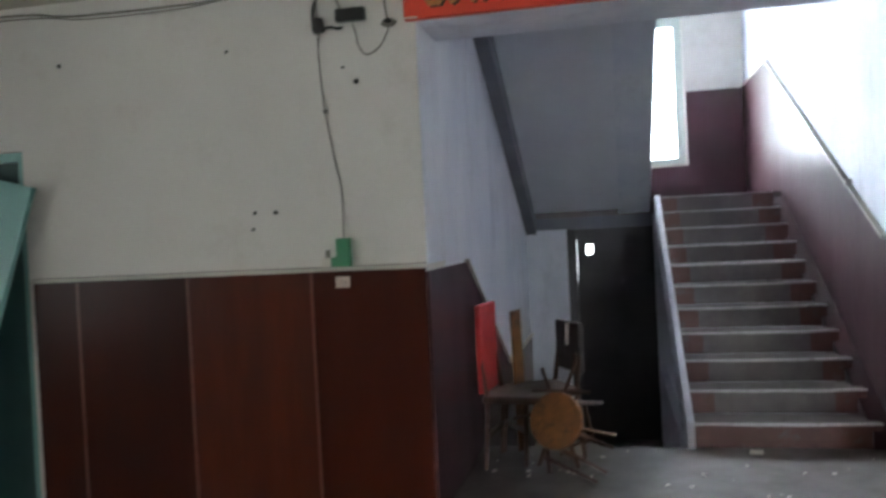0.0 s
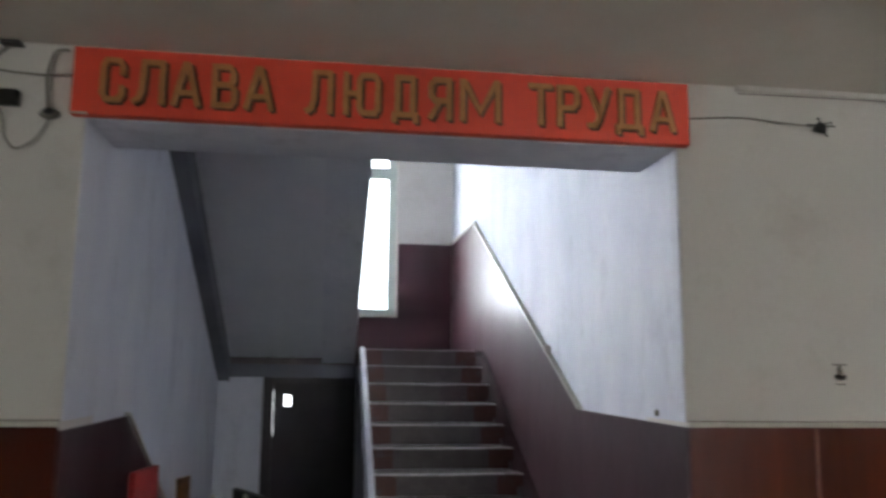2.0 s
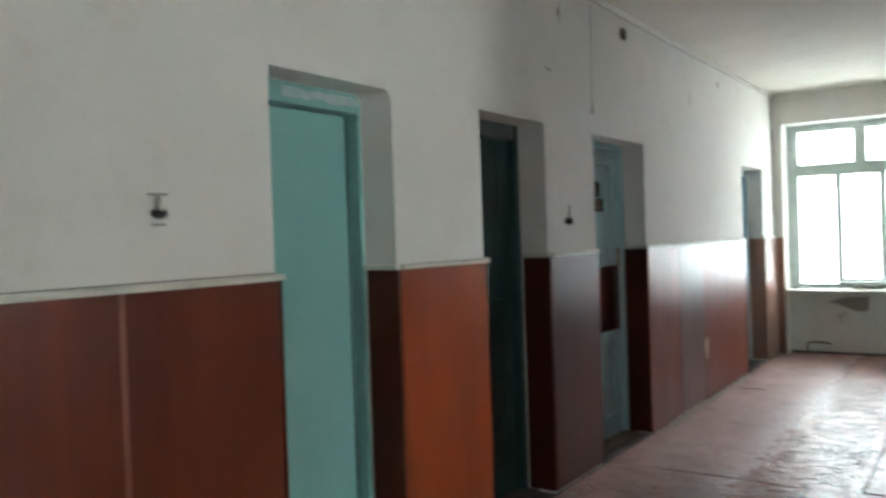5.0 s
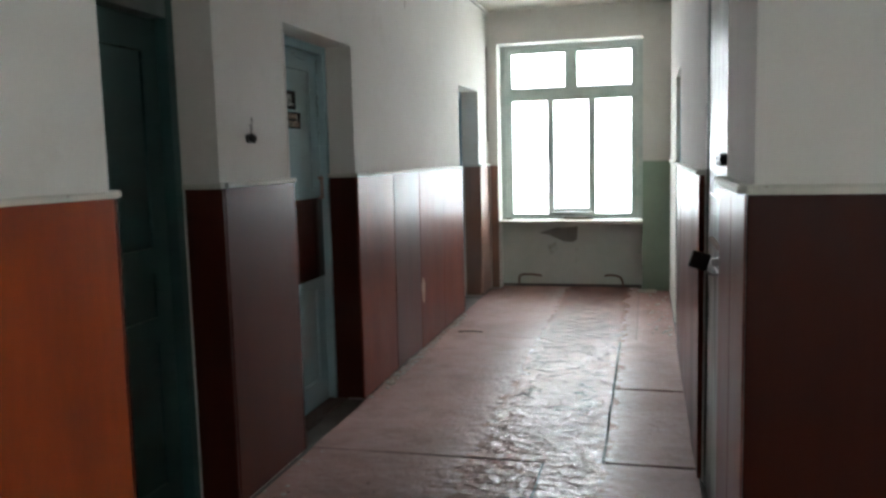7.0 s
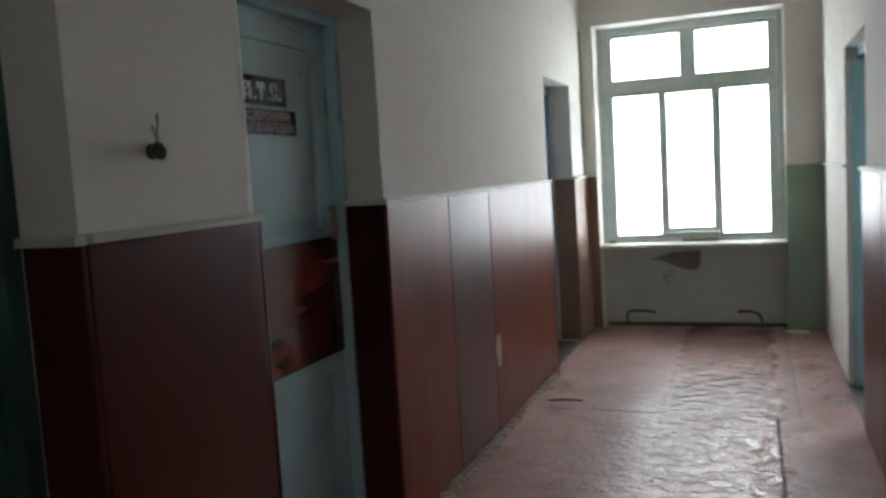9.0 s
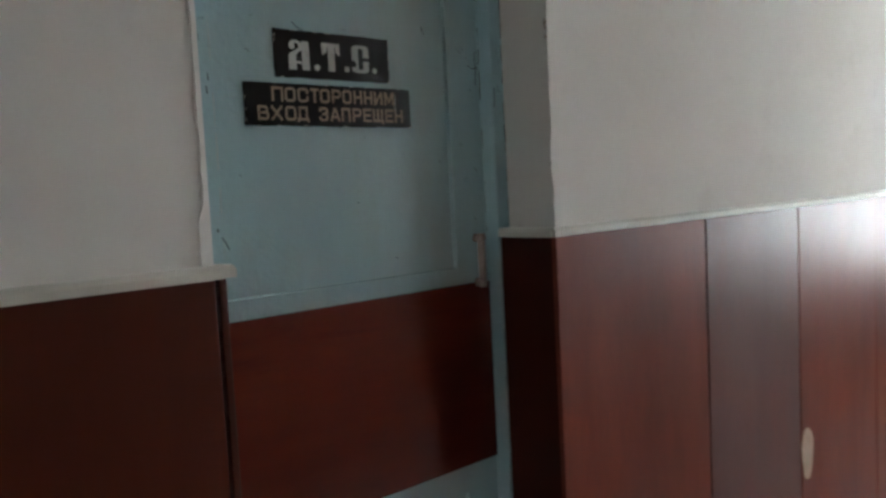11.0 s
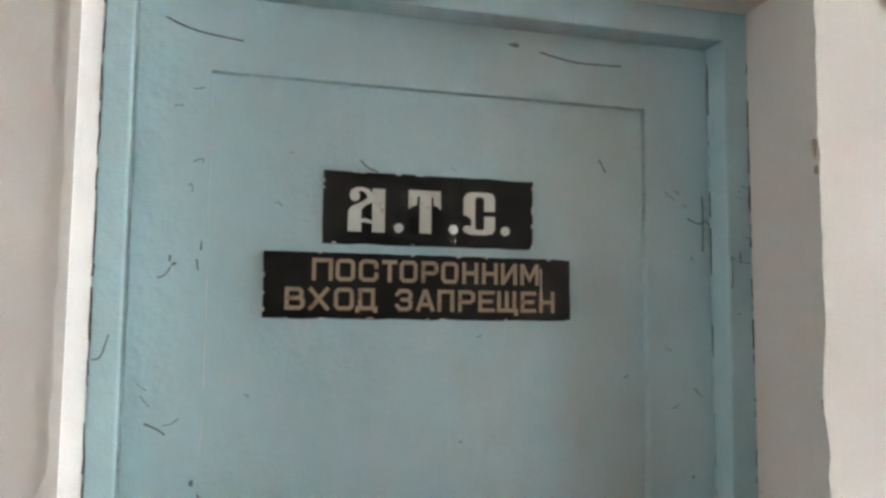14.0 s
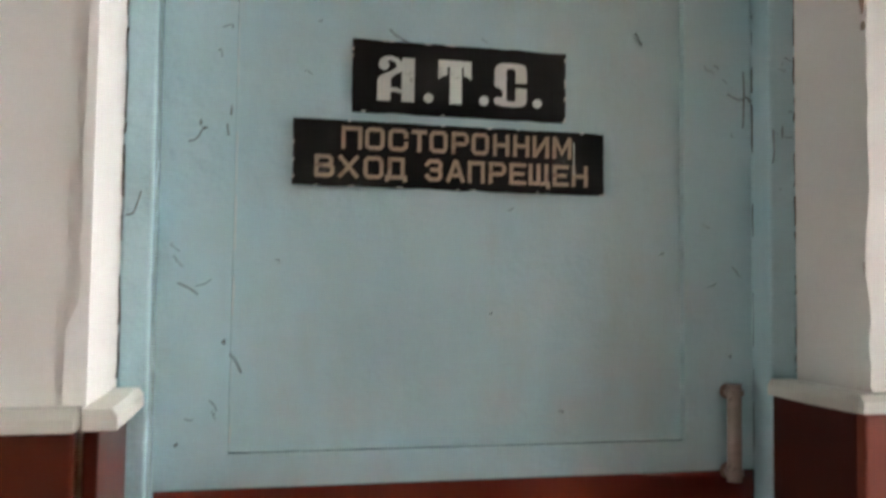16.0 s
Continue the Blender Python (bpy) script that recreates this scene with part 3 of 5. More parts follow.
WX = 9.40
win = thing("window_1", (WX, -0.87, SILL), "grey-green painted wooden window with five panes above a sill", "window", kind="structure")
part("window_frame", boxes((WX, WX + 0.10, WY1 - 0.06, WY1, SILL, HEAD), (WX, WX + 0.10, WY0, WY0 + 0.05, SILL, HEAD), (WX + 0.004, WX + 0.096, WY1 - 0.09, WY1 - 0.0605, SILL + 0.031, 2.084), (WX + 0.004, WX + 0.096, WY0 + 0.0505, WY0 + 0.088, SILL + 0.031, 2.084), (WX + 0.004, WX + 0.096, WY1 - 0.09, WY1 - 0.0605, 2.166, HEAD - 0.061), (WX + 0.004, WX + 0.096, WY0 + 0.0505, WY0 + 0.088, 2.166, HEAD - 0.061), (WX, WX + 0.10, WY0 + 0.05, WY1 - 0.06, HEAD - 0.06, HEAD), (WX, WX + 0.10, WY0 + 0.05, WY1 - 0.06, SILL, SILL + 0.03), (WX, WX + 0.10, WY0 + 0.05, WY1 - 0.06, 2.085, 2.165), (WX, WX + 0.10, -0.915, -0.845, 2.165, HEAD - 0.06), bevel=0.005), WINDOW_PAINT, win)
for u0, u1 in ((-0.845, WY1 - 0.06), (WY0 + 0.05, -0.915)):
    casement(win, "x", WX + 0.02, max(u0, WY0 + 0.088), min(u1, WY1 - 0.09), 2.165, HEAD - 0.06, 0.032)
for u0, u1 in ((-0.655, WY1 - 0.09), (WY0 + 0.088, -1.105)):
    casement(win, "x", WX + 0.015, u0, u1, SILL + 0.03, 2.085, 0.034)
casement(win, "x", WX - 0.012, -1.105, -0.655, SILL + 0.085, 2.085, 0.038)
part("window_rail", boxes((WX + 0.012, WX + 0.09, -1.104, -0.656, SILL + 0.031, SILL + 0.08), bevel=0.005), WINDOW_PAINT, win, "flaking lower rail below the middle sash")
for y, z0, z1 in ((-0.648, 1.06, 1.42), (-1.585, 1.22, 1.52), (-1.575, 0.82, 1.0), (-1.112, 1.05, 1.36)):
    pts = [(WX - 0.018 - 0.008 * math.sin(k * 1.9), y + 0.014 * math.sin(k * 2.3 + z0 * 9), z1 + (z1 - z0) * -k / 6) for k in range(7)]
    part("torn_seal", tube(pts, 0.007, 5, 4), TRIM, win, "torn strip of sealing paper on the sash")
part("handle", boxes((WX - 0.02, WX + 0.015, -0.67, -0.655, 1.33, 1.44), bevel=0.004), METAL, win, "rusty window catch")
part("handle", boxes((WX - 0.02, WX + 0.015, -1.118, -1.10, 1.40, 1.47), bevel=0.004), METAL, win, "rusty window catch")
part("window_sill", wobble(boxes((END - 0.03, WX, WY0 + 0.002, WY1 - 0.002, SILL - 0.03, SILL), bevel=0.006), 0.002), TRIM, win, "chipped white sill")

swin = thing("window_2", (-1.5, FAR, SWZ0), "tall painted wooden stair window", "window", kind="structure")
part("window_frame", boxes((SWX0, SWX0 + 0.06, FAR + 0.12, FAR + 0.2, SWZ0, SWZ1), (SWX1 - 0.06, SWX1, FAR + 0.12, FAR + 0.2, SWZ0, SWZ1), (SWX0 + 0.06, SWX1 - 0.06, FAR + 0.12, FAR + 0.2, SWZ0, SWZ0 + 0.05), (SWX0 + 0.06, SWX1 - 0.06, FAR + 0.12, FAR + 0.2, SWZ1 - 0.06, SWZ1), (SWX0 + 0.06, SWX1 - 0.06, FAR + 0.12, FAR + 0.2, 4.24, 4.31), bevel=0.005), WINDOW_PAINT, swin)
for z0, z1 in ((SWZ0 + 0.05, 4.24), (4.31, SWZ1 - 0.06)):
    for u0, u1 in ((SWX0 + 0.06, -1.56), (-1.56, SWX1 - 0.06)):
        casement(swin, "y", FAR + 0.13, u0, u1, z0, z1)
part("window_sill", boxes((SWX0, SWX1, FAR - 0.03, FAR + 0.12, SWZ0 - 0.03, SWZ0), bevel=0.005), TRIM, swin)
# This west window is added out of view for fill daylight.
w = thing("window_5", (LOBBY_W - 0.15, -3.7, 0.8), "plain painted wooden lobby window, unseen, added to let in daylight", "window", kind="structure")
for u0, u1 in ((-5.0, -3.7), (-3.7, -2.4)):
    casement(w, "x", LOBBY_W - 0.2, u0, u1, 0.8, 2.6, 0.06)
w = thing("window_6", (END + 0.25, -3.55, RWZ0), "plain painted wooden window of a side room", "window", kind="structure")
for u0, u1 in ((RWY0, -3.55), (-3.55, RWY1)):
    casement(w, "x", END + 0.1, u0, u1, RWZ0, RWZ1, 0.05)
for i, (a, b) in enumerate(LW):
    w = thing("window_%d" % (i + 3), ((a + b) / 2, LOBBY_S - 0.2, 0.8), "plain painted wooden lobby window, unseen, added to let in daylight", "window", kind="structure")
    m = (a + b) / 2
    for u0, u1 in ((a, m), (m, b)):
        casement(w, "y", LOBBY_S - 0.25, u0, u1, 0.8, 2.6, 0.06)


# ---- wall panelling with its trim ----
def panels(name, axis, at, joints, sign, z0=0.0, z1=DADO_Z - 0.02, mat=None, label="", thick=0.02, batten=False, orange=(), greyed=(), lean=0.0, lip=0.018):
    """Fibreboard sheets side by side on a wall face at axis=at, standing proud to the side of sign, topped by a moulding."""
    mat = mat or DADO
    base = thing(name, ((joints[0] if axis == "y" else at), (at if axis == "y" else joints[0]), z0), label or "glossy red-brown fibreboard wall panelling with a pale top trim", "panelling", kind="structure")
    lo, hi = sorted((at + sign * 0.001, at + sign * thick))
    def span(a, b, c, d, e, f):
        return (a, b, e, f, c, d) if axis == "y" else (e, f, a, b, c, d)
    for a, b in zip(joints, joints[1:]):
        bm = boxes(span(a + 0.0025, b - 0.0025, z0 + 0.012 + random.uniform(0, 0.008), z1, lo, hi), bevel=0.004)
        bow = random.uniform(0.001, 0.004) * sign
        for v in bm.verts:
            u = v.co[0 if axis == "y" else 1]
            v.co[1 if axis == "y" else 0] += bow * math.sin(math.pi * (u - a) / (b - a)) * (1 if abs(v.co[1 if axis == "y" else 0] - at) > 0.01 else 0)
        tilt, twist = lean * random.uniform(0.2, 1.0), lean * random.uniform(-1.0, 1.0)
        k = 1 if axis == "y" else 0
        for v in bm.verts:
            if lean and abs(v.co[k] - at) > 0.01:
                v.co[k] += sign * (tilt * v.co.z / z1 + 0.5 * abs(twist) + twist * ((v.co[1 - k] - a) / (b - a) - 0.5))
        kind = joints.index(a)
        part("panel", bm, SHEEN_BOARD if kind in greyed else (DADO_DEEP if joints[0] < -1 else DADO_ORANGE) if kind in orange else mat, base)
    if batten:
        for b in joints[1:-1]:
            l2, h2 = sorted((at + sign * (thick + 0.001), at + sign * (thick + 0.006)))
            part("batten", boxes(span(b - 0.009, b + 0.009, z0 + 0.01, z1, l2, h2), bevel=0.002), BATTEN, base, "thin brown joint batten")
    l3, h3 = sorted((at + sign * 0.001, at + sign * (thick + lip)))
    n = max(2, int((joints[-1] - joints[0]) / 0.15))
    bm = bmesh.new()
    xs = [joints[0] + (joints[-1] - joints[0]) * i / n for i in range(n + 1)]
    rows = []
    for u in xs:
        dz = 0.004 * noise.noise((u * 1.7, at, 3.1)) + 0.0015 * noise.noise((u * 9, at, 1.1))
        ring = [(l3, z1 + dz), (h3, z1 + dz), (h3, z1 + 0.014 + dz), (h3 - sign * 0.006 if sign > 0 else h3, z1 + 0.022 + dz), (l3 if sign > 0 else l3 + 0.006, z1 + 0.022 + dz), (l3, z1 + 0.014 + dz)]
        rows.append([bm.verts.new((u, e, z) if axis == "y" else (e, u, z)) for e, z in ring])
    for r0, r1 in zip(rows, rows[1:]):
        for k in range(6):
            bm.faces.new((r0[k], r0[(k + 1) % 6], r1[(k + 1) % 6], r1[k]))
    bm.faces.new(rows[0])
    bm.faces.new(rows[-1][::-1])
    bmesh.ops.recalc_face_normals(bm, faces=list(bm.faces))
    part("top_trim", bm, TRIM, base, "chipped grey-white trim")
    # A thin dark strip paints the shadow gap between trim and wall.
    l4, h4 = sorted((at + sign * 0.0008, at + sign * 0.004))
    if axis == "y" and joints[0] < 1.0:
        part("shadow_line", boxes(span(joints[0], joints[-1], z1 + 0.0225, z1 + 0.0265, l4, h4)), DARK_WOOD, base, "dark line painted for the shadow gap above the trim")
    return base


panels("panelling", "y", 0, [-5.13, -4.83, -4.12, -3.37, OPEN_L], -1, batten=True, orange=(2,))
panels("panelling", "y", 0, [OPEN_R, 0.62, DOORS["d1"][0] - 0.003], -1, batten=True, mat=DADO_DEEP)
panels("panelling", "y", 0, [DOORS["d1"][1] + 0.003, DOORS["d2"][0] - 0.003], -1, orange=(0,))
panels("panelling", "y", 0, [DOORS["d2"][1] + 0.003, DOORS["d3"][0] - 0.003], -1, mat=DADO_DEEP)
panels("panelling", "y", 0, [4.917, 5.63, 6.26, 7.0, DOORS["d4"][0] - 0.003], -1, mat=DADO_RED, greyed=(1,), lean=0.006, lip=0.011)
panels("panelling", "y", 0, [DOORS["d4"][1] + 0.003, END], -1, mat=DADO_PALE, label="light brown fibreboard panel with a pale trim")
structure("trim_reveal", prism("z", 0, SOFFIT_Z - 0.001, [(4.955, 0.0), (4.987, 0.0), (4.987, 0.163), (4.966, 0.163)]), PLASTER, "splayed whitewashed door reveal", "trim")
for a, b in DOORS.values():
    b = 4.953 if b == DOORS["d3"][1] else b
    panels("panelling", "x", b, [-0.019 if b == 4.953 else -0.021, 0.155], -1, label="brown fibreboard lining of a door reveal", thick=0.034 if b == 4.953 else 0.016, lip=0.006 if b == 4.953 else 0.018, mat=DADO_PALE if b == DOORS["d4"][1] else DADO)
    panels("panelling", "x", a, [-0.021, 0.155], 1, label="red-brown fibreboard lining of a door reveal", thick=0.016)
panels("panelling", "y", SOUTH, [LOBBY_E, 2.72, RD1[0]], 1, mat=DADO_RED)
panels("panelling", "y", SOUTH, [RD1[1], 4.55, 5.2, 5.9, RD2[0]], 1, mat=DADO_RED, lean=0.006)
panels("panelling", "x", LOBBY_E, [LOBBY_S, -5.1, -4.0, -3.0, SOUTH + 0.02], -1)
panels("panelling", "x", END, [WY1, -0.022], -1, label="narrow light brown fibreboard on the end pier", thick=0.012, mat=DADO_PALE)
structure("trim_2", boxes((RD2[1], END, SOUTH, SOUTH + 0.02, DADO_Z - 0.02, DADO_Z), (END - 0.015, END, SOUTH + 0.02, WY0, DADO_Z - 0.01, DADO_Z + 0.008), bevel=0.004), TRIM, "pale trim along the wall", "trim")


# stair walls: painted dado that follows the flights
def sloped_dado(name, x, sign, tops, bottoms, joints, label):
    base = thing(name, (x, joints[0], 0), label, "panelling", kind="structure")
    def height(line, y):
        return float(np.interp(y, [p[0] for p in line], [p[1] for p in line]))
    for a, b in zip(joints, joints[1:]):
        ys = sorted({a + 0.0004, b - 0.0004, *[p[0] for p in tops + bottoms if a + 0.01 < p[0] < b - 0.01]})
        outline = [(y, height(bottoms, y)) for y in ys] + [(y, height(tops, y)) for y in reversed(ys)]
        part("panel", prism("x", x + sign * 0.001, x + sign * 0.014, outline), DADO_PAINT, base)
    ys = [p[0] for p in tops if joints[0] <= p[0] <= joints[-1]]
    outline = [(y, height(tops, y)) for y in ys] + [(y, height(tops, y) + 0.022) for y in reversed(ys)]
    part("top_trim", prism("x", x + sign * 0.001, x + sign * 0.034, outline), TRIM, base, "pale trim")
    return base


sloped_dado("panelling", OPEN_R, -1, [(-0.02, 1.356), (1.56, 1.364), (5.4, 3.285), (FAR, 3.30)], [(-0.02, 0.01), (STEP_Y, 0.01), (LAND_Y, LAND_Z - 0.12), (FAR, LAND_Z)], [-0.018, 0.62, 1.56, 2.3, 3.0, 3.9, 4.7, 5.4, FAR], "brown painted stair panelling with a pale sloping trim")
sloped_dado("panelling", OPEN_L, 1, [(-0.02, 1.34), (1.10, 1.34), (2.95, 0.36), (4.9, 0.36)], [(-0.02, 0.01), (STEP_Y, 0.01), (3.3, -1.0), (4.9, -1.0)], [-0.018, 0.6, 1.10, 2.0, 2.95, 4.9], "brown painted panelling that drops with the lower steps")
structure("trim_far_wall", boxes((SWX1 + 0.03, OPEN_R - 0.02, FAR - 0.012, FAR, LAND_Z, 3.29), (OPEN_L, SWX1 + 0.03, FAR - 0.012, FAR, LAND_Z, SWZ0 - 0.03)), DADO_PAINT, "brown painted lower wall of the landing", "trim")


# ---- stair ----
stair = thing("stair_flight", (-0.65, STEP_Y, 0), "worn concrete stair flight with red-brown painted ends and pale edges", "stairs", kind="structure")
SX0, SX1 = -1.262, -0.09
for i in range(STEPS):
    y0, z = STEP_Y + STEP_D * i, STEP_H * (i + 1)
    SX1 = -0.085 - 0.006 * i
    y1 = y0 + STEP_D if i < STEPS - 1 else LAND_Y + 0.098
    step = part("step", boxes((SX0 + 0.17, SX1 - 0.20, y0, y1 + 0.02, z - STEP_H, z - 0.012)), STEP if i > 0 else STEP_RED, stair)
    part("painted_end", boxes((SX0, SX0 + 0.17, y0 - 0.001, y1 + 0.02, z - STEP_H, z - 0.012)), STEP_RED, stair, "worn red-brown painted end of a step")
    part("painted_end", boxes((SX1 - 0.20, SX1, y0 - 0.001, y1 + 0.02, z - STEP_H, z - 0.012)), STEP_RED, stair, "worn red-brown painted end of a step")
    part("tread", boxes((SX0, SX1, y0, y1, z - 0.0118, z - 0.002)), STEP, stair, "worn dark tread")
    bm = boxes((SX0, SX1, y0 - 0.014, y0 + 0.02, z - 0.013, z))
    bmesh.ops.subdivide_edges(bm, edges=[e for e in bm.edges if abs(e.verts[0].co.x - e.verts[1].co.x) > 1], cuts=22)
    for v in bm.verts:
        if v.co.y < y0:
            v.co.y += 0.008 * noise.noise((v.co.x * 6, i * 3.3, 0))
            v.co.z += 0.006 * noise.noise((v.co.x * 4, i * 5.1, 2)) - 0.004 * math.exp(-((v.co.x + 0.6) / 0.25) ** 2)
    part("nosing", bm, NOSING, stair, "scuffed pale step edge")
SX1 = -0.15
part("skirting", prism("x", -0.15, -0.0145, [(STEP_Y - 0.02, 0.0), (STEP_Y - 0.02, STEP_H - 0.06), (LAND_Y, LAND_Z - 0.06), (LAND_Y + 0.3, LAND_Z - 0.06), (LAND_Y + 0.3, LAND_Z - 0.3), (STEP_Y + 0.5, 0.0)]), DADO_PAINT, stair, "brown painted sloping skirting")
line = [(STEP_Y - 0.03, 0.0), (STEP_Y - 0.03, STEP_H + 0.02), (LAND_Y - 0.185, LAND_Z + 0.02), (LAND_Y + 0.09, LAND_Z + 0.02), (LAND_Y + 0.09, LAND_Z - 0.30), (STEP_Y + 0.45, 0.0)]
part("stringer", prism("x", SX0 - 0.05, SX0 - 0.001, line), STAIR_PLASTER, stair, "limewashed side face of the flight")
part("slab", prism("x", SX0 + 0.002, SX1, [(STEP_Y + 0.35, 0.0), (LAND_Y, LAND_Z - STEP_H - 0.01), (LAND_Y, LAND_Z - 0.30), (STEP_Y + 0.9, 0.0)]), SOFFIT, stair)
structure("floor_landing", boxes((OPEN_L, OPEN_R, LAND_Y + 0.1, FAR, LAND_Z - 0.16, LAND_Z)), STEP, "worn concrete stair landing", "floor")
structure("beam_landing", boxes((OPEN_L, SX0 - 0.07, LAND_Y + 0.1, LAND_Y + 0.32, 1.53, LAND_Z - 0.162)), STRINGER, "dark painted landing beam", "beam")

UP0, SLOPE = LAND_Y + 0.1, 0.5
upper = thing("stair_upper", (-2.0, UP0, LAND_Z), "underside of the upper flight between two beams", "stairs", kind="structure")
def ramp_prism(x0, x1, drop, thick):
    a, b = UP0, WALL + 0.01
    z = lambda y: 1.73 + SLOPE * (UP0 - y)
    return prism("x", x0, x1, [(a, z(a) - drop), (b, z(b) - drop), (b, z(b) - drop + thick), (a, z(a) - drop + thick)])
part("soffit", ramp_prism(OPEN_L + 0.115, -1.69, 0.0, 0.14), SOFFIT, upper, "dusty grey limewashed underside")
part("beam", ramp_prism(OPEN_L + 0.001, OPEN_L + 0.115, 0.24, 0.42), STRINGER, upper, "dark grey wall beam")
part("beam", ramp_prism(-1.69, -1.36, 0.05, 0.26), STAIR_PLASTER, upper, "limewashed outer beam")

# steps down to the outer door below the landing
low = thing("stair_lower", (-2.0, STEP_Y, 0), "dark steps that lead down to an outer door", "stairs", kind="structure")
for i in range(5):
    part("step", boxes((OPEN_L, SX0 - 0.07, STEP_Y + 0.3 * i, STEP_Y + 0.3 * (i + 1), -1.2, -STEP_H * (i + 1)), bevel=0.006), STEP, low)
structure("floor_vestibule", boxes((OPEN_L, OPEN_R, STEP_Y + 1.5, FAR, -1.2, -STEP_H * 5 - 0.01)), LOBBY_FLOOR, "dark vestibule floor", "floor")
structure("wall_vestibule_side", boxes((SX0 - 0.069, SX0 - 0.002, STEP_Y + 0.46, LAND_Y + 0.3, -1.2, 0.0), ), STAIR_PLASTER, "limewashed wall beside the lower steps", "wall")
VD = LAND_Y + 0.12
structure("wall_vestibule", boxes((OPEN_L, -2.27, VD, VD + 0.15, -1.0, 1.529)), STAIR_PLASTER, "limewashed wall below the landing", "wall")
odoor = thing("door_5", (-1.8, VD + 0.05, -0.84), "blackish closed outer door with a small bright pane", "door", kind="structure")
part("door_frame", boxes((-2.27, -2.17, VD, VD + 0.1, -0.84, 1.529), (-2.17, SX0 - 0.07, VD, VD + 0.1, 1.46, 1.529), bevel=0.004), DARK_DOOR, odoor)
part("door_leaf", boxes((-2.17, -2.09, VD + 0.03, VD + 0.08, -0.84, 1.46), (-1.94, SX0 - 0.07, VD + 0.03, VD + 0.08, -0.84, 1.46), (-2.09, -1.94, VD + 0.03, VD + 0.08, -0.84, 1.24), (-2.09, -1.94, VD + 0.03, VD + 0.08, 1.35, 1.46), (-1.99, -1.94, VD + 0.03, VD + 0.08, 1.24, 1.35), (-2.09, -2.06, VD + 0.03, VD + 0.08, 1.24, 1.35)), DARK_DOOR, odoor)
# A glowing strip stands for daylight through the gap; the pane glows too.
part("light_gap", boxes((-2.168, -2.162, VD + 0.025, VD + 0.028, 0.95, 1.40)), daylight("daylight gap", 1.6), odoor, "thin glowing strip for the daylight gap beside the leaf")
part("pane", boxes((-2.06, -1.99, VD + 0.07, VD + 0.075, 1.24, 1.35)), daylight("daylight pane", 6.0), odoor, "small pane bright with daylight")
structure("wall_vestibule_east", boxes((SX0 - 0.069, OPEN_R, LAND_Y + 0.31, LAND_Y + 0.4, -1.2, LAND_Z - 0.165)), STAIR_PLASTER, "plain wall below the landing", "wall")


# ---- doors ----
def frame_bm(x0, x1, y0, y1, ztop, wl, wr, wt):
    return boxes((x0, x0 + wl, y0, y1, 0, ztop), (x1 - wr, x1, y0, y1, 0, ztop), (x0 + wl, x1 - wr, y0, y1, ztop - wt, ztop), bevel=0.004)


def panelled_leaf(x0, x1, y, z0, z1, cells, deep=0.012, thick=0.04):
    """A leaf with sunk panels: cells are (x0, x1, z0, z1)."""
    bm = boxes((x0, x1, y + deep, y + thick, z0, z1))
    xs = sorted({x0, x1, *[c[0] for c in cells], *[c[1] for c in cells]})
    zs = sorted({z0, z1, *[c[2] for c in cells], *[c[3] for c in cells]})
    for a, b in zip(xs, xs[1:]):
        for c, d in zip(zs, zs[1:]):
            mx, mz = (a + b) / 2, (c + d) / 2
            if not any(q[0] < mx < q[1] and q[2] < mz < q[3] for q in cells):
                box(bm, a, b, y, y + deep, c, d)
    bmesh.ops.remove_doubles(bm, verts=bm.verts, dist=0.0005)
    return bm


LEAF_Y = 0.222
a, b = DOORS["d1"]
d1 = thing("door_1", ((a + b) / 2, LEAF_Y, 0), "closed pale teal painted flush door", "door", kind="structure")
part("door_frame", frame_bm(a, b, 0.17, 0.27, SOFFIT_Z, 0.045, 0.022, 0.085), TEAL, d1)
# Dark strip puts the shade between leaf and jamb into colour.
part("rebate", boxes((b - 0.064, b - 0.023, 0.232, 0.262, 0.012, SOFFIT_Z - 0.086)), TEAL_DARK, d1, "dark teal strip that carries the shade in the frame's rebate")
SMEAR = surface("teal-stained plaster", [(0.30, 0.42, 0.41), (0.46, 0.52, 0.49)], 14, (0.6, 0.85), bumps=0.2, bscale=30, seed=151)
smear = [(1.48 + 0.029 * i, 2.062 + 0.014 * noise.noise((i * 0.9, 0.3, 0))) for i in range(17)] + [(1.944 - 0.029 * i, 2.100 + 0.012 * noise.noise((i * 0.8, 2.3, 0))) for i in range(17)]
part("plaster_smear", prism("y", 0.1682, 0.1697, smear), SMEAR, d1, "pale plaster smear on the frame head")
part("door_leaf", wobble(boxes((a + 0.049, b - 0.066, LEAF_Y - 0.012, LEAF_Y + 0.028, 0.012, SOFFIT_Z - 0.096), bevel=0.003), 0.001), TEAL, d1)
part("threshold", boxes((a, b, 0.1, 0.3, 0, 0.012)), DARK_WOOD, d1)
a, b = DOORS["d2"]
d2 = thing("door_2", ((a + b) / 2, LEAF_Y, 0), "closed dark teal panelled door", "door", kind="structure")
part("door_frame", boxes((a, a + 0.05, 0.17, 0.27, 0, SOFFIT_Z), (b - 0.05, b, 0.17, 0.27, 0, SOFFIT_Z), bevel=0.004), TEAL_DARK, d2)
part("frame_head", boxes((a + 0.05, b - 0.05, 0.17, 0.27, SOFFIT_Z - 0.085, SOFFIT_Z), bevel=0.003), surface("grey-green frame paint", [(0.13, 0.17, 0.16), (0.19, 0.235, 0.22)], 8, (0.4, 0.6), bumps=0.2, seed=153), d2, "grey-green frame head")
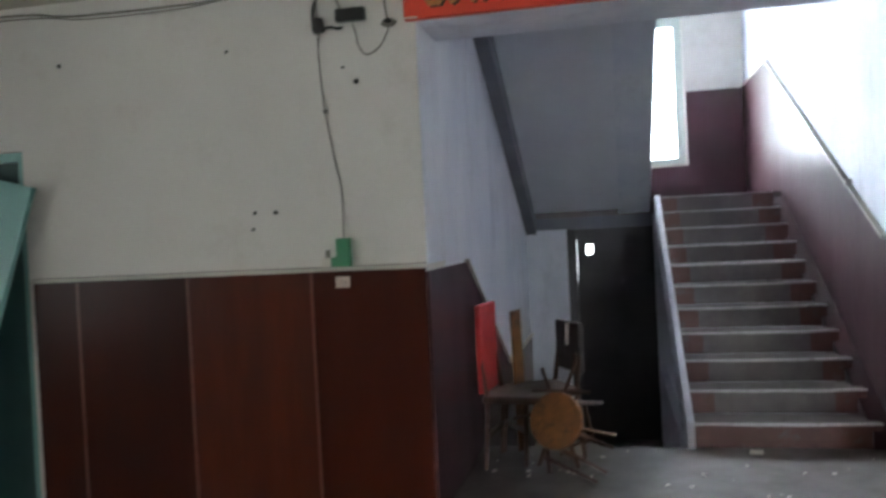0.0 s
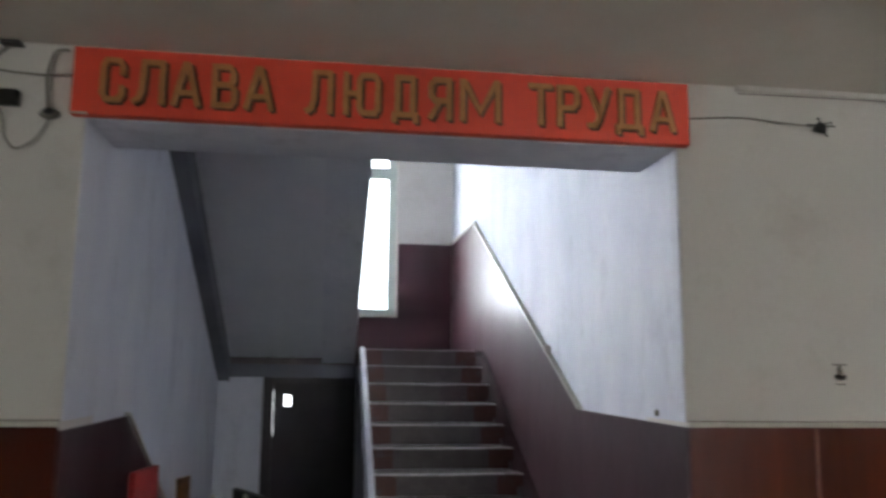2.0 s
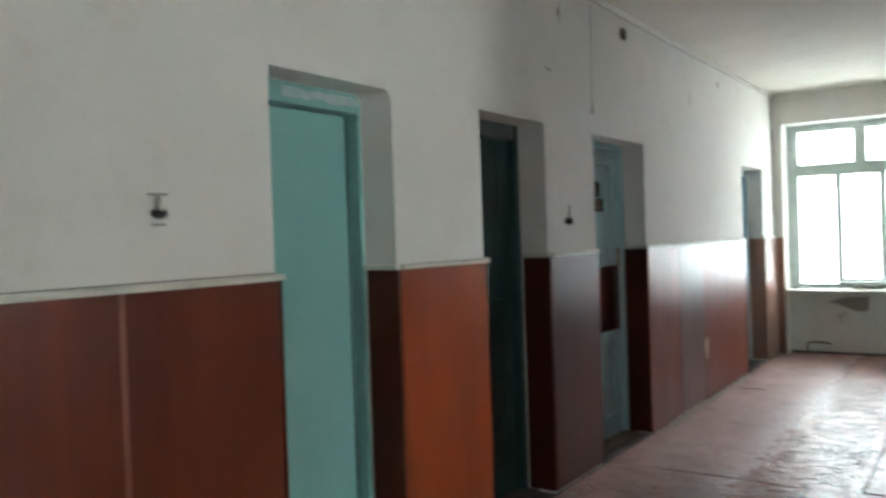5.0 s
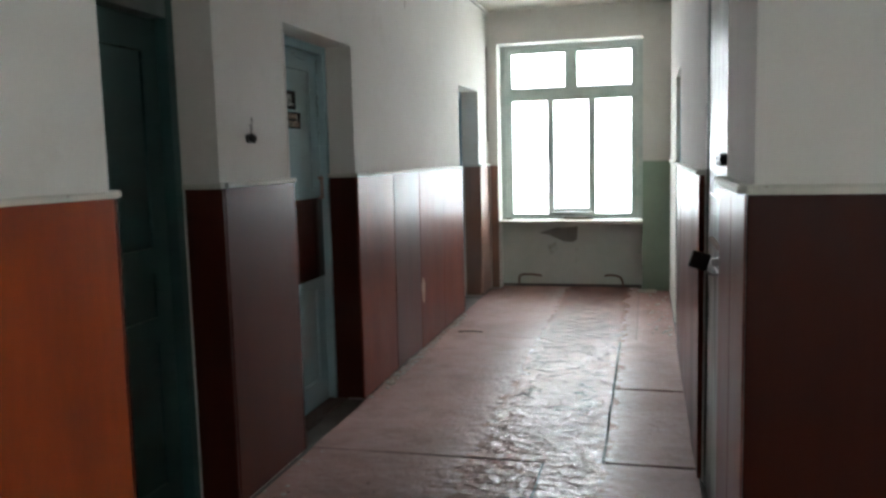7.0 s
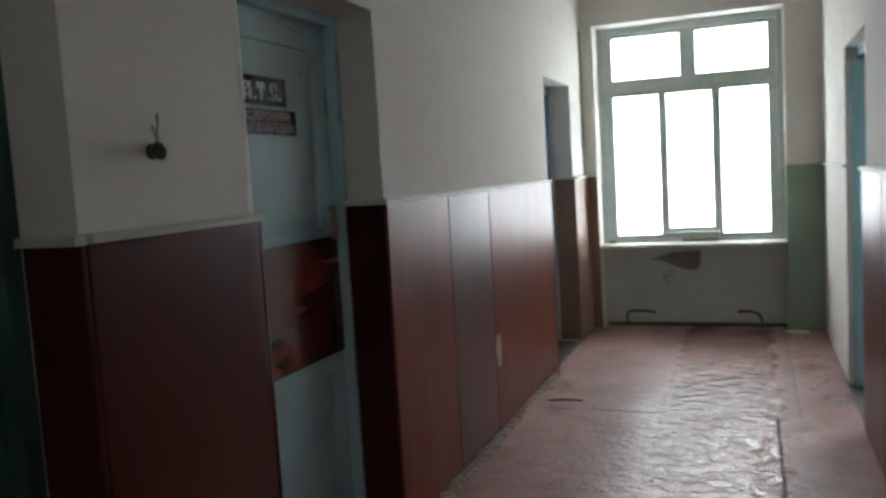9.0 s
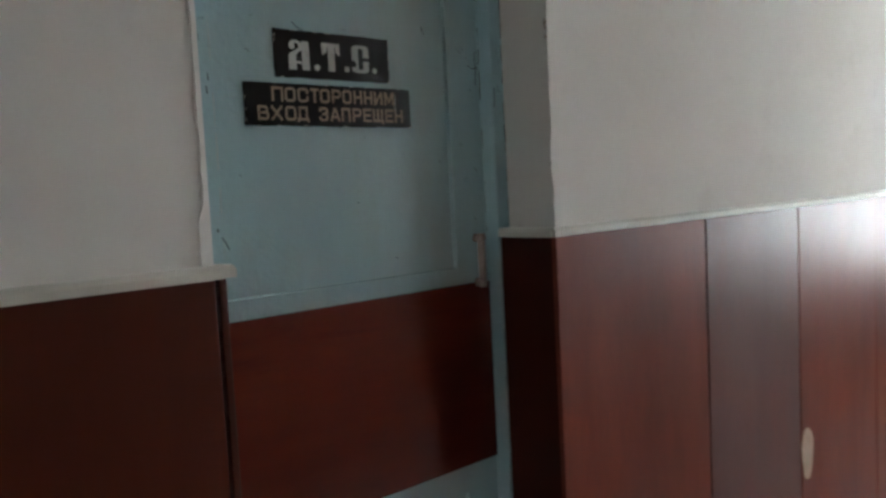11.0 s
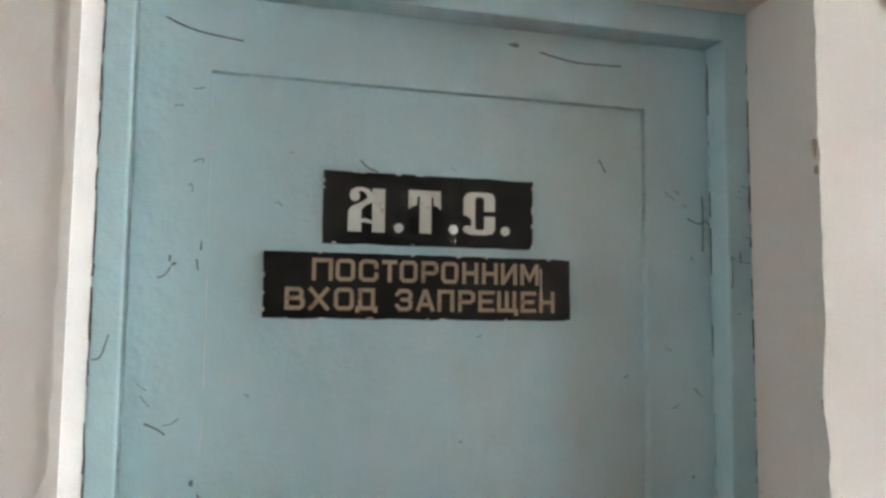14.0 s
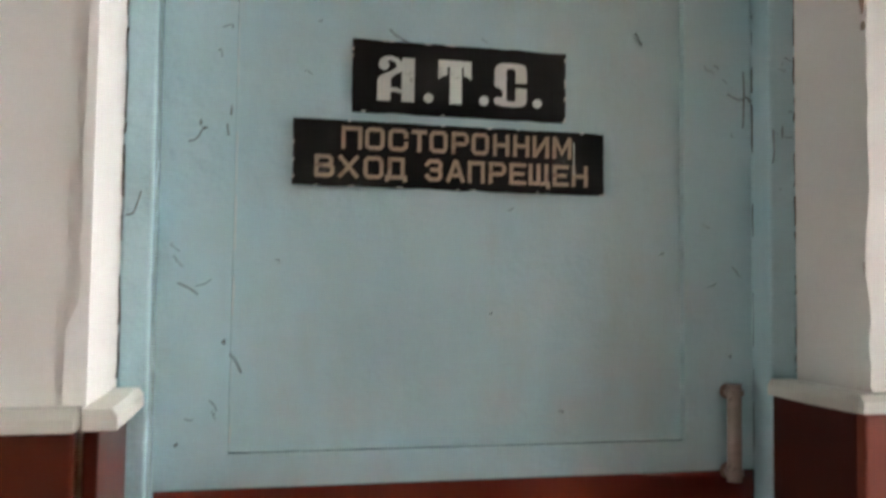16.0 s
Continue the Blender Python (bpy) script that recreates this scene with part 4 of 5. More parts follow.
part("door_leaf", panelled_leaf(a + 0.05, b - 0.05, LEAF_Y, 0.012, SOFFIT_Z - 0.09, [(a + 0.15, b - 0.15, 1.13, 1.90), (a + 0.15, b - 0.15, 0.85, 1.03), (a + 0.15, b - 0.15, 0.16, 0.75)]), TEAL_DARK, d2)
part("threshold", boxes((a, b, 0.1, 0.3, 0, 0.012)), DARK_WOOD, d2)

a, b = DOORS["d3"]
L0, L1 = 4.077, 4.926
d3 = thing("door_3", ((a + b) / 2, LEAF_Y, 0), "closed light blue panelled door with a red-brown kick board and two black signs", "door", kind="structure")
part("door_frame", frame_bm(a, b, 0.165, 0.275, SOFFIT_Z, L0 - a, b - L1, 0.047), BLUE, d3)
leaf = part("door_leaf", panelled_leaf(L0 + 0.0015, L1 - 0.002, 0.21, 0.012, SOFFIT_Z - 0.049, [(4.171, 4.815, 1.286, 1.968), (4.171, 4.815, 0.16, 0.70)], 0.014), BLUE, d3)
kick = boxes((L0 + 0.004, L1 - 0.004, 0.202, 0.2095, 0.772, 1.243), bevel=0.002)
part("kick_board", kick, KICK, d3, "glossy red-brown board")
part("threshold", boxes((a, b, 0.1, 0.3, 0, 0.012)), DARK_WOOD, d3)
bm = bmesh.new()
HX, HY = 4.877, 0.182
rod(bm, (HX, HY, 1.232), (HX, HY, 1.370), 0.0105, 16)
for z in (1.244, 1.358):
    rod(bm, (HX, HY, z - 0.004), (HX, HY, z + 0.004), 0.0135, 16)
    rod(bm, (HX, HY, z), (HX, 0.203, z), 0.007, 10)
    rod(bm, (HX, 0.2002, z), (HX, 0.2018, z), 0.0115, 16)
part("handle", bm, BROWN_STEEL, d3, "tarnished brown steel pull handle", smooth=False)
part("backing", boxes((a, b, 0.276, 0.29, 0, SOFFIT_Z)), DARK_WOOD, d3)
part("backing", boxes((*DOORS["d1"], 0.276, 0.29, 0, SOFFIT_Z)), DARK_WOOD, d1)
part("backing", boxes((*DOORS["d2"], 0.276, 0.29, 0, SOFFIT_Z)), DARK_WOOD, d2)

a, b = DOORS["d4"]
d4 = thing("door_4", ((a + b) / 2, LEAF_Y, 0), "closed blue painted door deep in its reveal", "door", kind="structure")
part("door_frame", frame_bm(a, b, 0.17, 0.27, SOFFIT_Z, 0.05, 0.05, 0.07), BLUE_DEEP, d4)
part("door_leaf", panelled_leaf(a + 0.053, b - 0.053, LEAF_Y, 0.012, SOFFIT_Z - 0.073, [(a + 0.16, b - 0.16, 1.45, 1.93), (a + 0.16, b - 0.16, 0.16, 1.33)]), BLUE_DEEP, d4)
part("backing", boxes((a, b, 0.276, 0.29, 0, SOFFIT_Z)), DARK_WOOD, d4)
part("lock_plate", boxes((b - 0.13, b - 0.09, LEAF_Y - 0.004, LEAF_Y, 1.38, 1.44), bevel=0.001), BLACK, d4, "dark lock plate")

# metal-clad door with bolt and padlock
a, b = RD1
d6 = thing("door_6", ((a + b) / 2, SOUTH - 0.05, 0), "closed metal-clad door in flaking silvery white paint with a bolt", "door", kind="structure")
part("door_frame", boxes((a, a + 0.045, SOUTH - 0.12, SOUTH - 0.004, 0, 2.13), (b - 0.045, b, SOUTH - 0.12, SOUTH - 0.004, 0, 2.13), (a + 0.045, b - 0.045, SOUTH - 0.12, SOUTH - 0.004, 2.08, 2.13), bevel=0.004), DOOR_PALE, d6)
bm = boxes((a + 0.05, b - 0.05, SOUTH - 0.06, SOUTH - 0.012, 0.015, 2.075))
bmesh.ops.subdivide_edges(bm, edges=list(bm.edges), cuts=14, use_grid_fill=True)
leaf6 = part("door_leaf", wobble(bm, 0.004, 2.2, (0, 1, 0)), DOOR_PALE, d6, "dented sheet-metal cladding", smooth=True)
bolt = part("bolt", boxes((a + 0.06, a + 0.42, SOUTH - 0.009, SOUTH + 0.0, 1.41, 1.45), bevel=0.002), DOOR_PALE, d6, "painted flat bolt bar")
for x in (a + 0.14, a + 0.25, a + 0.36):
    part("hole", boxes((x, x + 0.02, SOUTH + 0.0002, SOUTH + 0.003, 1.42, 1.44)), BLACK, d6)
bm = bmesh.new()
rod(bm, (a - 0.02, SOUTH + 0.012, 1.432), (a + 0.14, SOUTH + 0.012, 1.422), 0.011, 10)
rod(bm, (a + 0.0, SOUTH - 0.02, 1.432), (a + 0.0, SOUTH + 0.02, 1.432), 0.02, 10)
part("latch", bm, BLACK, d6, "black iron latch")
part("backing", boxes((a, b, SOUTH - 0.14, SOUTH - 0.121, 0, 2.13)), DARK_WOOD, d6)
for z in (1.29, 1.02):
    part("seam", boxes((a + 0.05, b - 0.2, SOUTH - 0.012, SOUTH - 0.003, z, z + 0.006)), METAL, d6)
hasp = boxes((a + 0.03, a + 0.05, SOUTH - 0.03, SOUTH + 0.04, 1.09, 1.115), bevel=0.003)
part("hasp", hasp, METAL, d6, "iron hasp that stands out from the wall")
rail = bmesh.new()
rod(rail, (a + 0.02, SOUTH - 0.02, 1.10), (a + 0.17, SOUTH + 0.03, 1.165), 0.009, 8)
part("hook", rail, METAL, d6, "bent pale iron hook")
lock = thing("padlock", (a + 0.045, SOUTH + 0.05, 1.09), "dark open padlock that hangs from an iron hasp", "padlock")
bm = boxes((-0.012, 0.012, -0.03, 0.03, -0.028, 0.028), bevel=0.006)
bmesh.ops.transform(bm, matrix=Matrix.Translation((a + 0.045, SOUTH + 0.075, 1.108)) @ Matrix.Rotation(radians(18), 4, "X"), verts=bm.verts)
part("body", bm, BLACK, lock)
arc = [(a + 0.045, SOUTH + 0.06, 1.086), (a + 0.045, SOUTH + 0.045, 1.066), (a + 0.045, SOUTH + 0.02, 1.062), (a + 0.045, SOUTH + 0.004, 1.078), (a + 0.045, SOUTH + 0.006, 1.10), (a + 0.045, SOUTH + 0.02, 1.118)]
part("shackle", tube(arc, 0.005, 8), METAL, lock, "steel shackle")

a, b = RD2
d7 = thing("door_7", ((a + b) / 2, SOUTH - 0.2, 0), "blue painted door that stands open into a bright room", "door", kind="structure")
part("door_frame", boxes((a, a + 0.05, SOUTH - 0.25, SOUTH - 0.06, 0, 2.08), (b - 0.05, b, SOUTH - 0.25, SOUTH - 0.03, 0, 2.0), (a + 0.05, b - 0.05, SOUTH - 0.25, SOUTH - 0.06, 2.01, 2.08), bevel=0.004), BLUE, d7)
part("door_leaf", boxes((a + 0.008, a + 0.048, SOUTH - 1.10, SOUTH - 0.255, 0.012, 2.01), bevel=0.003), BLUE, d7)
part("patch", wobble(boxes((b - 0.05, b - 0.001, SOUTH - 0.05, SOUTH + 0.006, 2.0, 2.075), bevel=0.008), 0.004, 30), TRIM, d7, "rough plaster patch at the corner")

# far lobby door with a loose leaf propped before it
d8 = thing("door_8", (-5.56, 0.2, 0), "teal painted lobby door in its frame", "door", kind="structure")
part("door_frame", boxes((-5.95, -5.90, 0.02, 0.14, 0, 2.15), (-5.22, -5.17, 0.02, 0.14, 0, 2.15), (-5.90, -5.22, 0.02, 0.14, 2.09, 2.15), bevel=0.004), TEAL, d8)
part("door_leaf", boxes((-5.90, -5.22, 0.05, 0.10, 0.01, 2.09), bevel=0.003), TEAL_DARK, d8)
loose = thing("loose_door", (-5.5, -0.35, 0), "loose pale teal door leaf propped askew against the wall", "door leaf")
bm = boxes((-0.80, 0.0, -0.02, 0.02, 0, 2.0), bevel=0.004)
bmesh.ops.transform(bm, matrix=Matrix.Translation((-5.54, -0.33, 0.0)) @ Matrix.Rotation(radians(-7.5), 4, "X") @ Matrix.Rotation(radians(14.5), 4, "Y"), verts=bm.verts)
low_z = min(v.co.z for v in bm.verts)
bmesh.ops.translate(bm, verts=bm.verts, vec=(0, 0, -low_z))
part("leaf", bm, TEAL, loose)


# ---- banner ----
banner = thing("banner", (-1.36, -0.03, 2.67), "red painted slogan board with raised ochre letters over the stair opening", "banner")
bm = boxes((-2.766, 0.036, -0.058, -0.002, 2.672, 2.976))
bmesh.ops.bevel(bm, geom=list(bm.edges), offset=0.006, segments=2, affect="EDGES", profile=0.6)
part("board", bm, RED, banner)
part("chip", wobble(boxes((-2.765, -2.69, -0.0605, -0.0585, 2.672, 2.682)), 0.006, 40, (1, 0, 1)), TRIM, banner, "chipped bare corner")
def banner_letter(ch, x0, x1, zdrop=0.0):
    z0, z1 = 2.728 - zdrop, 2.928
    ob = part("letter", stroke_letter(ch, x0, x1, z0, z1, -0.0592, 0.016, 0.024), [GOLD], banner, "raised ochre letter")
    # A dark copy, shifted right and down, paints the raised letter's shadow.
    sh = stroke_letter(ch, x0 + 0.014, x1 + 0.014, z0 - 0.010, z1 - 0.008, -0.0582, 0.004, 0.026)
    part("letter_shadow", sh, LETTER_SHADE, ob, "dark brown offset copy for the letter's shadow")
U = 2.802 / 1025
for ch, p0, p1 in (("С", 426, 464), ("Л", 475, 525), ("А", 535, 580), ("В", 597, 637), ("А", 648, 695), ("Л", 746, 790), ("Ю", 807, 868), ("Д", 887, 931), ("Я", 948, 987), ("М", 1001, 1070),
                   ("Т", 1119, 1161), ("Р", 1169, 1208), ("У", 1221, 1263), ("Д", 1272, 1321), ("А", 1334, 1380)):
    banner_letter(ch, -2.766 + U * (p0 - 383), -2.766 + U * (p1 - 383), 0.022 if ch == "Д" else 0.0)

# ---- door signs ----
PY = 0.2205   # face of the sunk door panel
s1 = thing("door_sign", (4.476, PY, 1.742), "black enamel plate with white letters on a blue door", "sign")
X0, X1, Z0, Z1 = 4.323, 4.631, 1.743, 1.844
bm = boxes((X0, X1, PY - 0.0045, PY - 0.0005, Z0, Z1))
bmesh.ops.subdivide_edges(bm, edges=[e for e in bm.edges if e.calc_length() > 0.05], cuts=16, use_grid_fill=True)
part("plate", wobble(bm, 0.0016, 45, (0.6, 0, 1)), BLACK_SIGN, s1)
def sign_poly(name, pts, sign, mat, lift):
    """Letter pieces in the sign's own units: across and down, 0 to 1000."""
    w, h = X1 - X0, Z1 - Z0
    out = [(X0 + w * u / 1000, Z1 - h * v / 1000) for u, v in pts]
    return prism("y", PY - 0.0046 - lift, PY - 0.0060 - lift, out)
def disc(u, v, r, n=18):
    return [(u + r * math.cos(2 * math.pi * k / n), v + r * 3.04 * math.sin(2 * math.pi * k / n)) for k in range(n)]
A_parts = [[(222, 225), (280, 225), (280, 830), (222, 830)],
           [(112, 540), (172, 510), (172, 830), (112, 830)],
           [(112, 545), (128, 480), (158, 440), (184, 395), (206, 340), (222, 300), (222, 420), (198, 450), (172, 520), (172, 560)],
           [(118, 330), (124, 260), (145, 220), (175, 212), (205, 240), (224, 300), (222, 350), (200, 350), (190, 290), (172, 262), (158, 275), (150, 330)],
           disc(141, 340, 23),
           [(172, 650), (195, 645), (222, 680), (222, 720), (195, 700), (172, 700)]]
T_parts = [[(390, 215), (543, 215), (543, 300), (390, 300)], [(443, 300), (498, 300), (498, 820), (443, 820)],
           [(390, 300), (432, 300), (428, 430), (412, 440), (390, 485)], [(508, 300), (543, 300), (543, 480), (528, 440), (508, 420)]]
C_parts = [[(654, 290), (668, 225), (690, 200), (780, 200), (800, 225), (808, 290), (808, 470), (756, 470), (756, 300), (745, 268), (720, 268), (710, 300), (710, 560), (694, 610), (680, 560), (654, 530)],
           [(710, 540), (710, 720), (720, 742), (745, 742), (756, 720), (756, 545), (808, 545), (808, 735), (795, 790), (765, 812), (690, 812), (665, 785), (654, 740), (660, 700), (690, 690), (694, 610)],
           disc(670, 735, 18)]
for name, pieces in (("A", A_parts), ("T", T_parts), ("C", C_parts)):
    part("letter", join([sign_poly("p", p, s1, SIGN_WHITE, 0.00012 * k) for k, p in enumerate(pieces)]), SIGN_WHITE, s1, "white slab letter")
for u, v in ((345, 760), (604, 750), (860, 745)):
    part("full_stop", sign_poly("p", disc(u, v, 22), s1, SIGN_WHITE, 0), SIGN_WHITE, s1)

s2 = thing("door_sign", (4.468, PY, 1.639), "black plate with faded tan lettering on a blue door", "sign")
X0, X1, Z0, Z1 = 4.2455, 4.690, 1.6395, 1.730
bm = boxes((X0, X1, PY - 0.0045, PY - 0.0005, Z0, Z1))
bmesh.ops.subdivide_edges(bm, edges=[e for e in bm.edges if e.calc_length() > 0.05], cuts=20, use_grid_fill=True)
part("plate", wobble(bm, 0.0018, 40, (0.5, 0, 1)), BLACK_SIGN, s2)
ROW1 = (("П", 252, 347), ("О", 360, 450), ("С", 468, 560), ("Т", 578, 650), ("О", 662, 748), ("Р", 768, 850), ("О", 865, 950), ("Н", 970, 1050), ("Н", 1070, 1150), ("И", 1167, 1250), ("М", 1268, 1365))
ROW2 = (("В", 132, 222), ("Х", 240, 332), ("О", 355, 447), ("Д", 455, 557), ("З", 643, 725), ("А", 745, 832), ("П", 848, 930), ("Р", 950, 1035), ("Е", 1052, 1135), ("Щ", 1148, 1255), ("Е", 1270, 1350), ("Н", 1367, 1448))
for row, v0, v1 in ((ROW1, 0.09, 0.43), (ROW2, 0.53, 0.87)):
    for ch, p0, p1 in row:
        w = X1 - X0
        drop = 0.03 if ch in "ДЩ" else 0.0
        part("letter", stroke_letter(ch, X0 + w * (p0 - 35) / 1497, X0 + w * (p1 - 35) / 1497, Z1 - (Z1 - Z0) * (v1 + drop), Z1 - (Z1 - Z0) * v0, PY - 0.0046, 0.0006, 0.0055), SIGN_TAN, s2, "faded tan letter")
part("crack", boxes((4.643, 4.6445, PY - 0.0058, PY - 0.0050, 1.668, 1.715)), SIGN_WHITE, s2, "pale crack")

# dirt, cobwebs and chips on the signed door
def strand(name, pts, r, mat, parent, label=""):
    return part(name, tube(pts, r, 5, 5), mat, parent, label)
LY = 0.2092
GRIME = surface("grey dirt", [(0.09, 0.11, 0.115), (0.19, 0.24, 0.25)], 60, (0.85, 0.95), bumps=0.1, seed=131)
def grime(n, x0, x1, z0, z1, size, parent, y, r=0.0011):
    for _ in range(n):
        x, z, t = random.uniform(x0, x1), random.uniform(z0, z1), random.uniform(-0.9, 0.3)
        s = size * random.uniform(0.4, 1.2)
        pts = [(x + s * k * math.cos(t) + 0.003 * random.uniform(-1, 1), y, z + s * k * math.sin(t) + 0.003 * random.uniform(-1, 1)) for k in (0, 0.35, 0.7, 1)]
        strand("dirt_streak", pts, r, GRIME, parent)
for pts in ([(4.103, LY, 1.506), (4.118, LY, 1.499), (4.129, LY, 1.491)], [(4.112, LY, 1.690), (4.122, LY, 1.694), (4.129, LY, 1.706)], [(4.045, 0.163, 1.588), (4.055, 0.163, 1.592), (4.063, 0.163, 1.618)],
            [(4.374, LY + 0.011, 1.862), (4.385, LY + 0.011, 1.852), (4.40, LY + 0.011, 1.846)], [(4.742, LY + 0.011, 1.885), (4.752, LY + 0.011, 1.866)], [(4.885, LY, 1.800), (4.905, LY, 1.792), (4.918, LY, 1.797), (4.925, LY, 1.789)],
            [(4.912, LY, 1.835), (4.913, LY, 1.80), (4.911, LY, 1.75)], [(4.64, LY, 2.040), (4.70, LY, 2.030), (4.775, LY, 2.031)], [(4.11, LY, 2.035), (4.15, LY, 2.02), (4.21, LY, 2.012)], [(4.16, LY, 1.715), (4.162, LY, 1.70)],
            [(4.93, 0.163, 1.74), (4.932, 0.163, 1.71), (4.929, 0.163, 1.69)], [(4.17, LY, 1.415), (4.178, LY, 1.405), (4.185, LY, 1.39)]):
    strand("dirt_streak", pts, 0.0013, GRIME, d3)
for z0, z1 in ((1.60, 1.66), (1.74, 1.80), (1.88, 1.95), (1.42, 1.50), (2.0, 2.05)):
    strand("crack", [(4.9845, 0.1645, z0), (4.982, 0.1645, (z0 + z1) / 2), (4.985, 0.1645, z1)], 0.0012, GRIME, d3)
    strand("crack", [(4.041, 0.1645, z0 - 0.03), (4.043, 0.1645, (z0 + z1) / 2), (4.0405, 0.1645, z1)], 0.0010, GRIME, d3)

def jagged(name, x, y, z0, z1, amp, r, mat, parent, label="", step=0.035):
    """A broken line of short ragged strands down an edge."""
    z = z0
    while z < z1:
        h = random.uniform(0.4, 2.2) * step
        pts = [(x + amp * random.uniform(-1, 1), y, min(z1, z + h * k / 4)) for k in range(5)]
        strand(name, pts, r * random.uniform(0.5, 1.3), mat, parent, label)
        z += h + random.uniform(0.0, 1.4) * step
jagged("crack", 4.966, 0.1635, 1.39, 2.08, 0.0016, 0.0012, DARK_SCRAP, d3, "dark crack between frame and plaster")
jagged("crack", 4.0415, 0.1635, 1.39, 2.08, 0.0012, 0.0012, DARK_SCRAP, d3, "dark crack between frame and plaster")
# Dark strands draw the shadow gap at the leaf's right edge.
jagged("crack", 4.9265, 0.2085, 1.26, 2.05, 0.0008, 0.0012, DARK_SCRAP, d3, "dark strands for the shadow gap beside the leaf", 0.06)
# Broken pale line down the sunk panel's left edge.
jagged("crack", 4.173, 0.2085, 1.30, 1.96, 0.0006, 0.0006, SIGN_WHITE, d3, "pale broken line along the panel's edge", 0.05)
grime(10, 4.093, 4.16, 1.30, 2.0, 0.016, d3, LY, 0.0007)
grime(8, 4.83, 4.915, 1.32, 2.0, 0.014, d3, LY, 0.0006)
grime(7, 4.93, 4.96, 1.45, 2.0, 0.010, d3, 0.1638, 0.0006)
grime(8, 4.2, 4.8, 1.30, 1.95, 0.010, d3, LY + 0.0145, 0.0006)
for x, z, w, h in ((4.127, 1.715, 0.0025, 0.007), (4.132, 1.708, 0.004, 0.0025), (4.165, 1.732, 0.0018, 0.010), (4.946, 1.735, 0.002, 0.014), (4.60, 2.047, 0.012, 0.004), (4.888, 1.408, 0.003, 0.003), (4.107, 1.30, 0.003, 0.004), (4.163, 1.43, 0.003, 0.006)):
    pts = [(x + w * math.cos(t) * random.uniform(0.35, 1.2), z + h * math.sin(t) * random.uniform(0.35, 1.2)) for t in [2 * math.pi * k / 9 for k in range(9)]]
    yy = 0.1645 if x > 4.93 else 0.2095
    part("dirt_spot", prism("y", yy - 0.0012, yy - 0.0003, pts), GRIME, d3, "dark spot of dirt")
for sgn, (x0, x1, z0, z1) in ((s1, (4.323, 4.631, 1.743, 1.844)), (s2, (4.2455, 4.690, 1.6395, 1.730))):
    for _ in range(16):
        e, u = random.choice("lrbbtt"), random.random()
        cx, cz = {"l": (x0 + 0.001, z0 + u * (z1 - z0)), "r": (x1 - 0.001, z0 + u * (z1 - z0)), "b": (x0 + u * (x1 - x0), z0 + 0.001), "t": (x0 + u * (x1 - x0), z1 - 0.001)}[e]
        w, h = (0.0012, random.uniform(0.002, 0.006)) if e in "lr" else (random.uniform(0.002, 0.008), 0.0011)
        pts = [(cx + w * math.cos(t) * random.uniform(0.6, 1.1), cz + h * math.sin(t) * random.uniform(0.6, 1.1)) for t in [2 * math.pi * k / 7 for k in range(7)]]
        part("edge_chip", prism("y", PY - 0.0056, PY - 0.0048, pts), SIGN_WHITE, sgn, "pale chip at the plate's edge")
# ragged whitewash at the opening's left corner, its colour brightened like the window-lit reveal
lip = [(4.0415, 1.372)] + [(4.0415, 1.372 + 0.028 * k) for k in range(1, 26)] + [(4.031 - (0.012 if k < 4 else 0.0) + 0.0035 * noise.noise((k * 0.9, 0.2, 5)), 1.372 + 0.028 * k) for k in range(25, -1, -1)]
structure("trim_lip", prism("y", -0.0032, 0.0015, lip), surface("brightened whitewash", [(0.74, 0.72, 0.68), (0.80, 0.785, 0.745)], 9, (0.6, 0.85), bumps=0.3, bscale=30, seed=161), "ragged thick whitewash edge, coloured bright like the lit reveal beside it", "trim")
lip = [(4.9575, 1.385 + 0.028 * k) for k in range(26)] + [(4.951 + 0.004 * noise.noise((k * 0.8, 3.2, 5)) - (0.005 if k in (5, 6, 7) else 0.0), 1.385 + 0.028 * k) for k in range(25, -1, -1)]
structure("trim_lip_2", prism("y", -0.0022, 0.0015, lip), PLASTER, "ragged whitewash at the edge of a door opening", "trim")
# rounded plaster in the head corner of the first opening
R = 0.055
arc = [(DOORS["d1"][1] - R + R * math.sin(t), SOFFIT_Z - R + R * math.cos(t)) for t in [math.pi / 2 * k / 8 for k in range(9)]]
structure("trim_fillet", prism("y", 0.0, 0.1695, [(DOORS["d1"][1], SOFFIT_Z)] + arc), PLASTER, "rounded plaster corner of a door opening", "trim")

# broken switches on the wall
def round_switch(x, z, label):
    t = thing("wall_switch", (x, 0, z), label, "switch", "broken switches along the wall")
    bm = bmesh.new()
    rod(bm, (x, -0.001, z), (x, -0.012, z), 0.020, 18)
    part("base", bm, BLACK, t)
    bm = bmesh.new()
    bmesh.ops.create_uvsphere(bm, u_segments=16, v_segments=10, radius=0.021, matrix=Matrix.Translation((x, -0.026, z)) @ Matrix.Diagonal((1, 0.8, 1.0, 1)))
    part("body", wobble(bm, 0.008, 50), BLACK, t, smooth=True)
    strand("wire", [(x + 0.004, -0.02, z + 0.02), (x + 0.002, -0.022, z + 0.05), (x + 0.01, -0.02, z + 0.07), (x + 0.014, -0.018, z + 0.088), (x + 0.009, -0.018, z + 0.09), (x + 0.006, -0.02, z + 0.07)], 0.0025, CABLE, t)
    strand("wire", [(x, -0.02, z + 0.02), (x - 0.004, -0.02, z + 0.045), (x - 0.012, -0.018, z + 0.062)], 0.0025, CABLE, t)
    return t
round_switch(3.628, 1.562, "broken black round wall switch with bare wires")
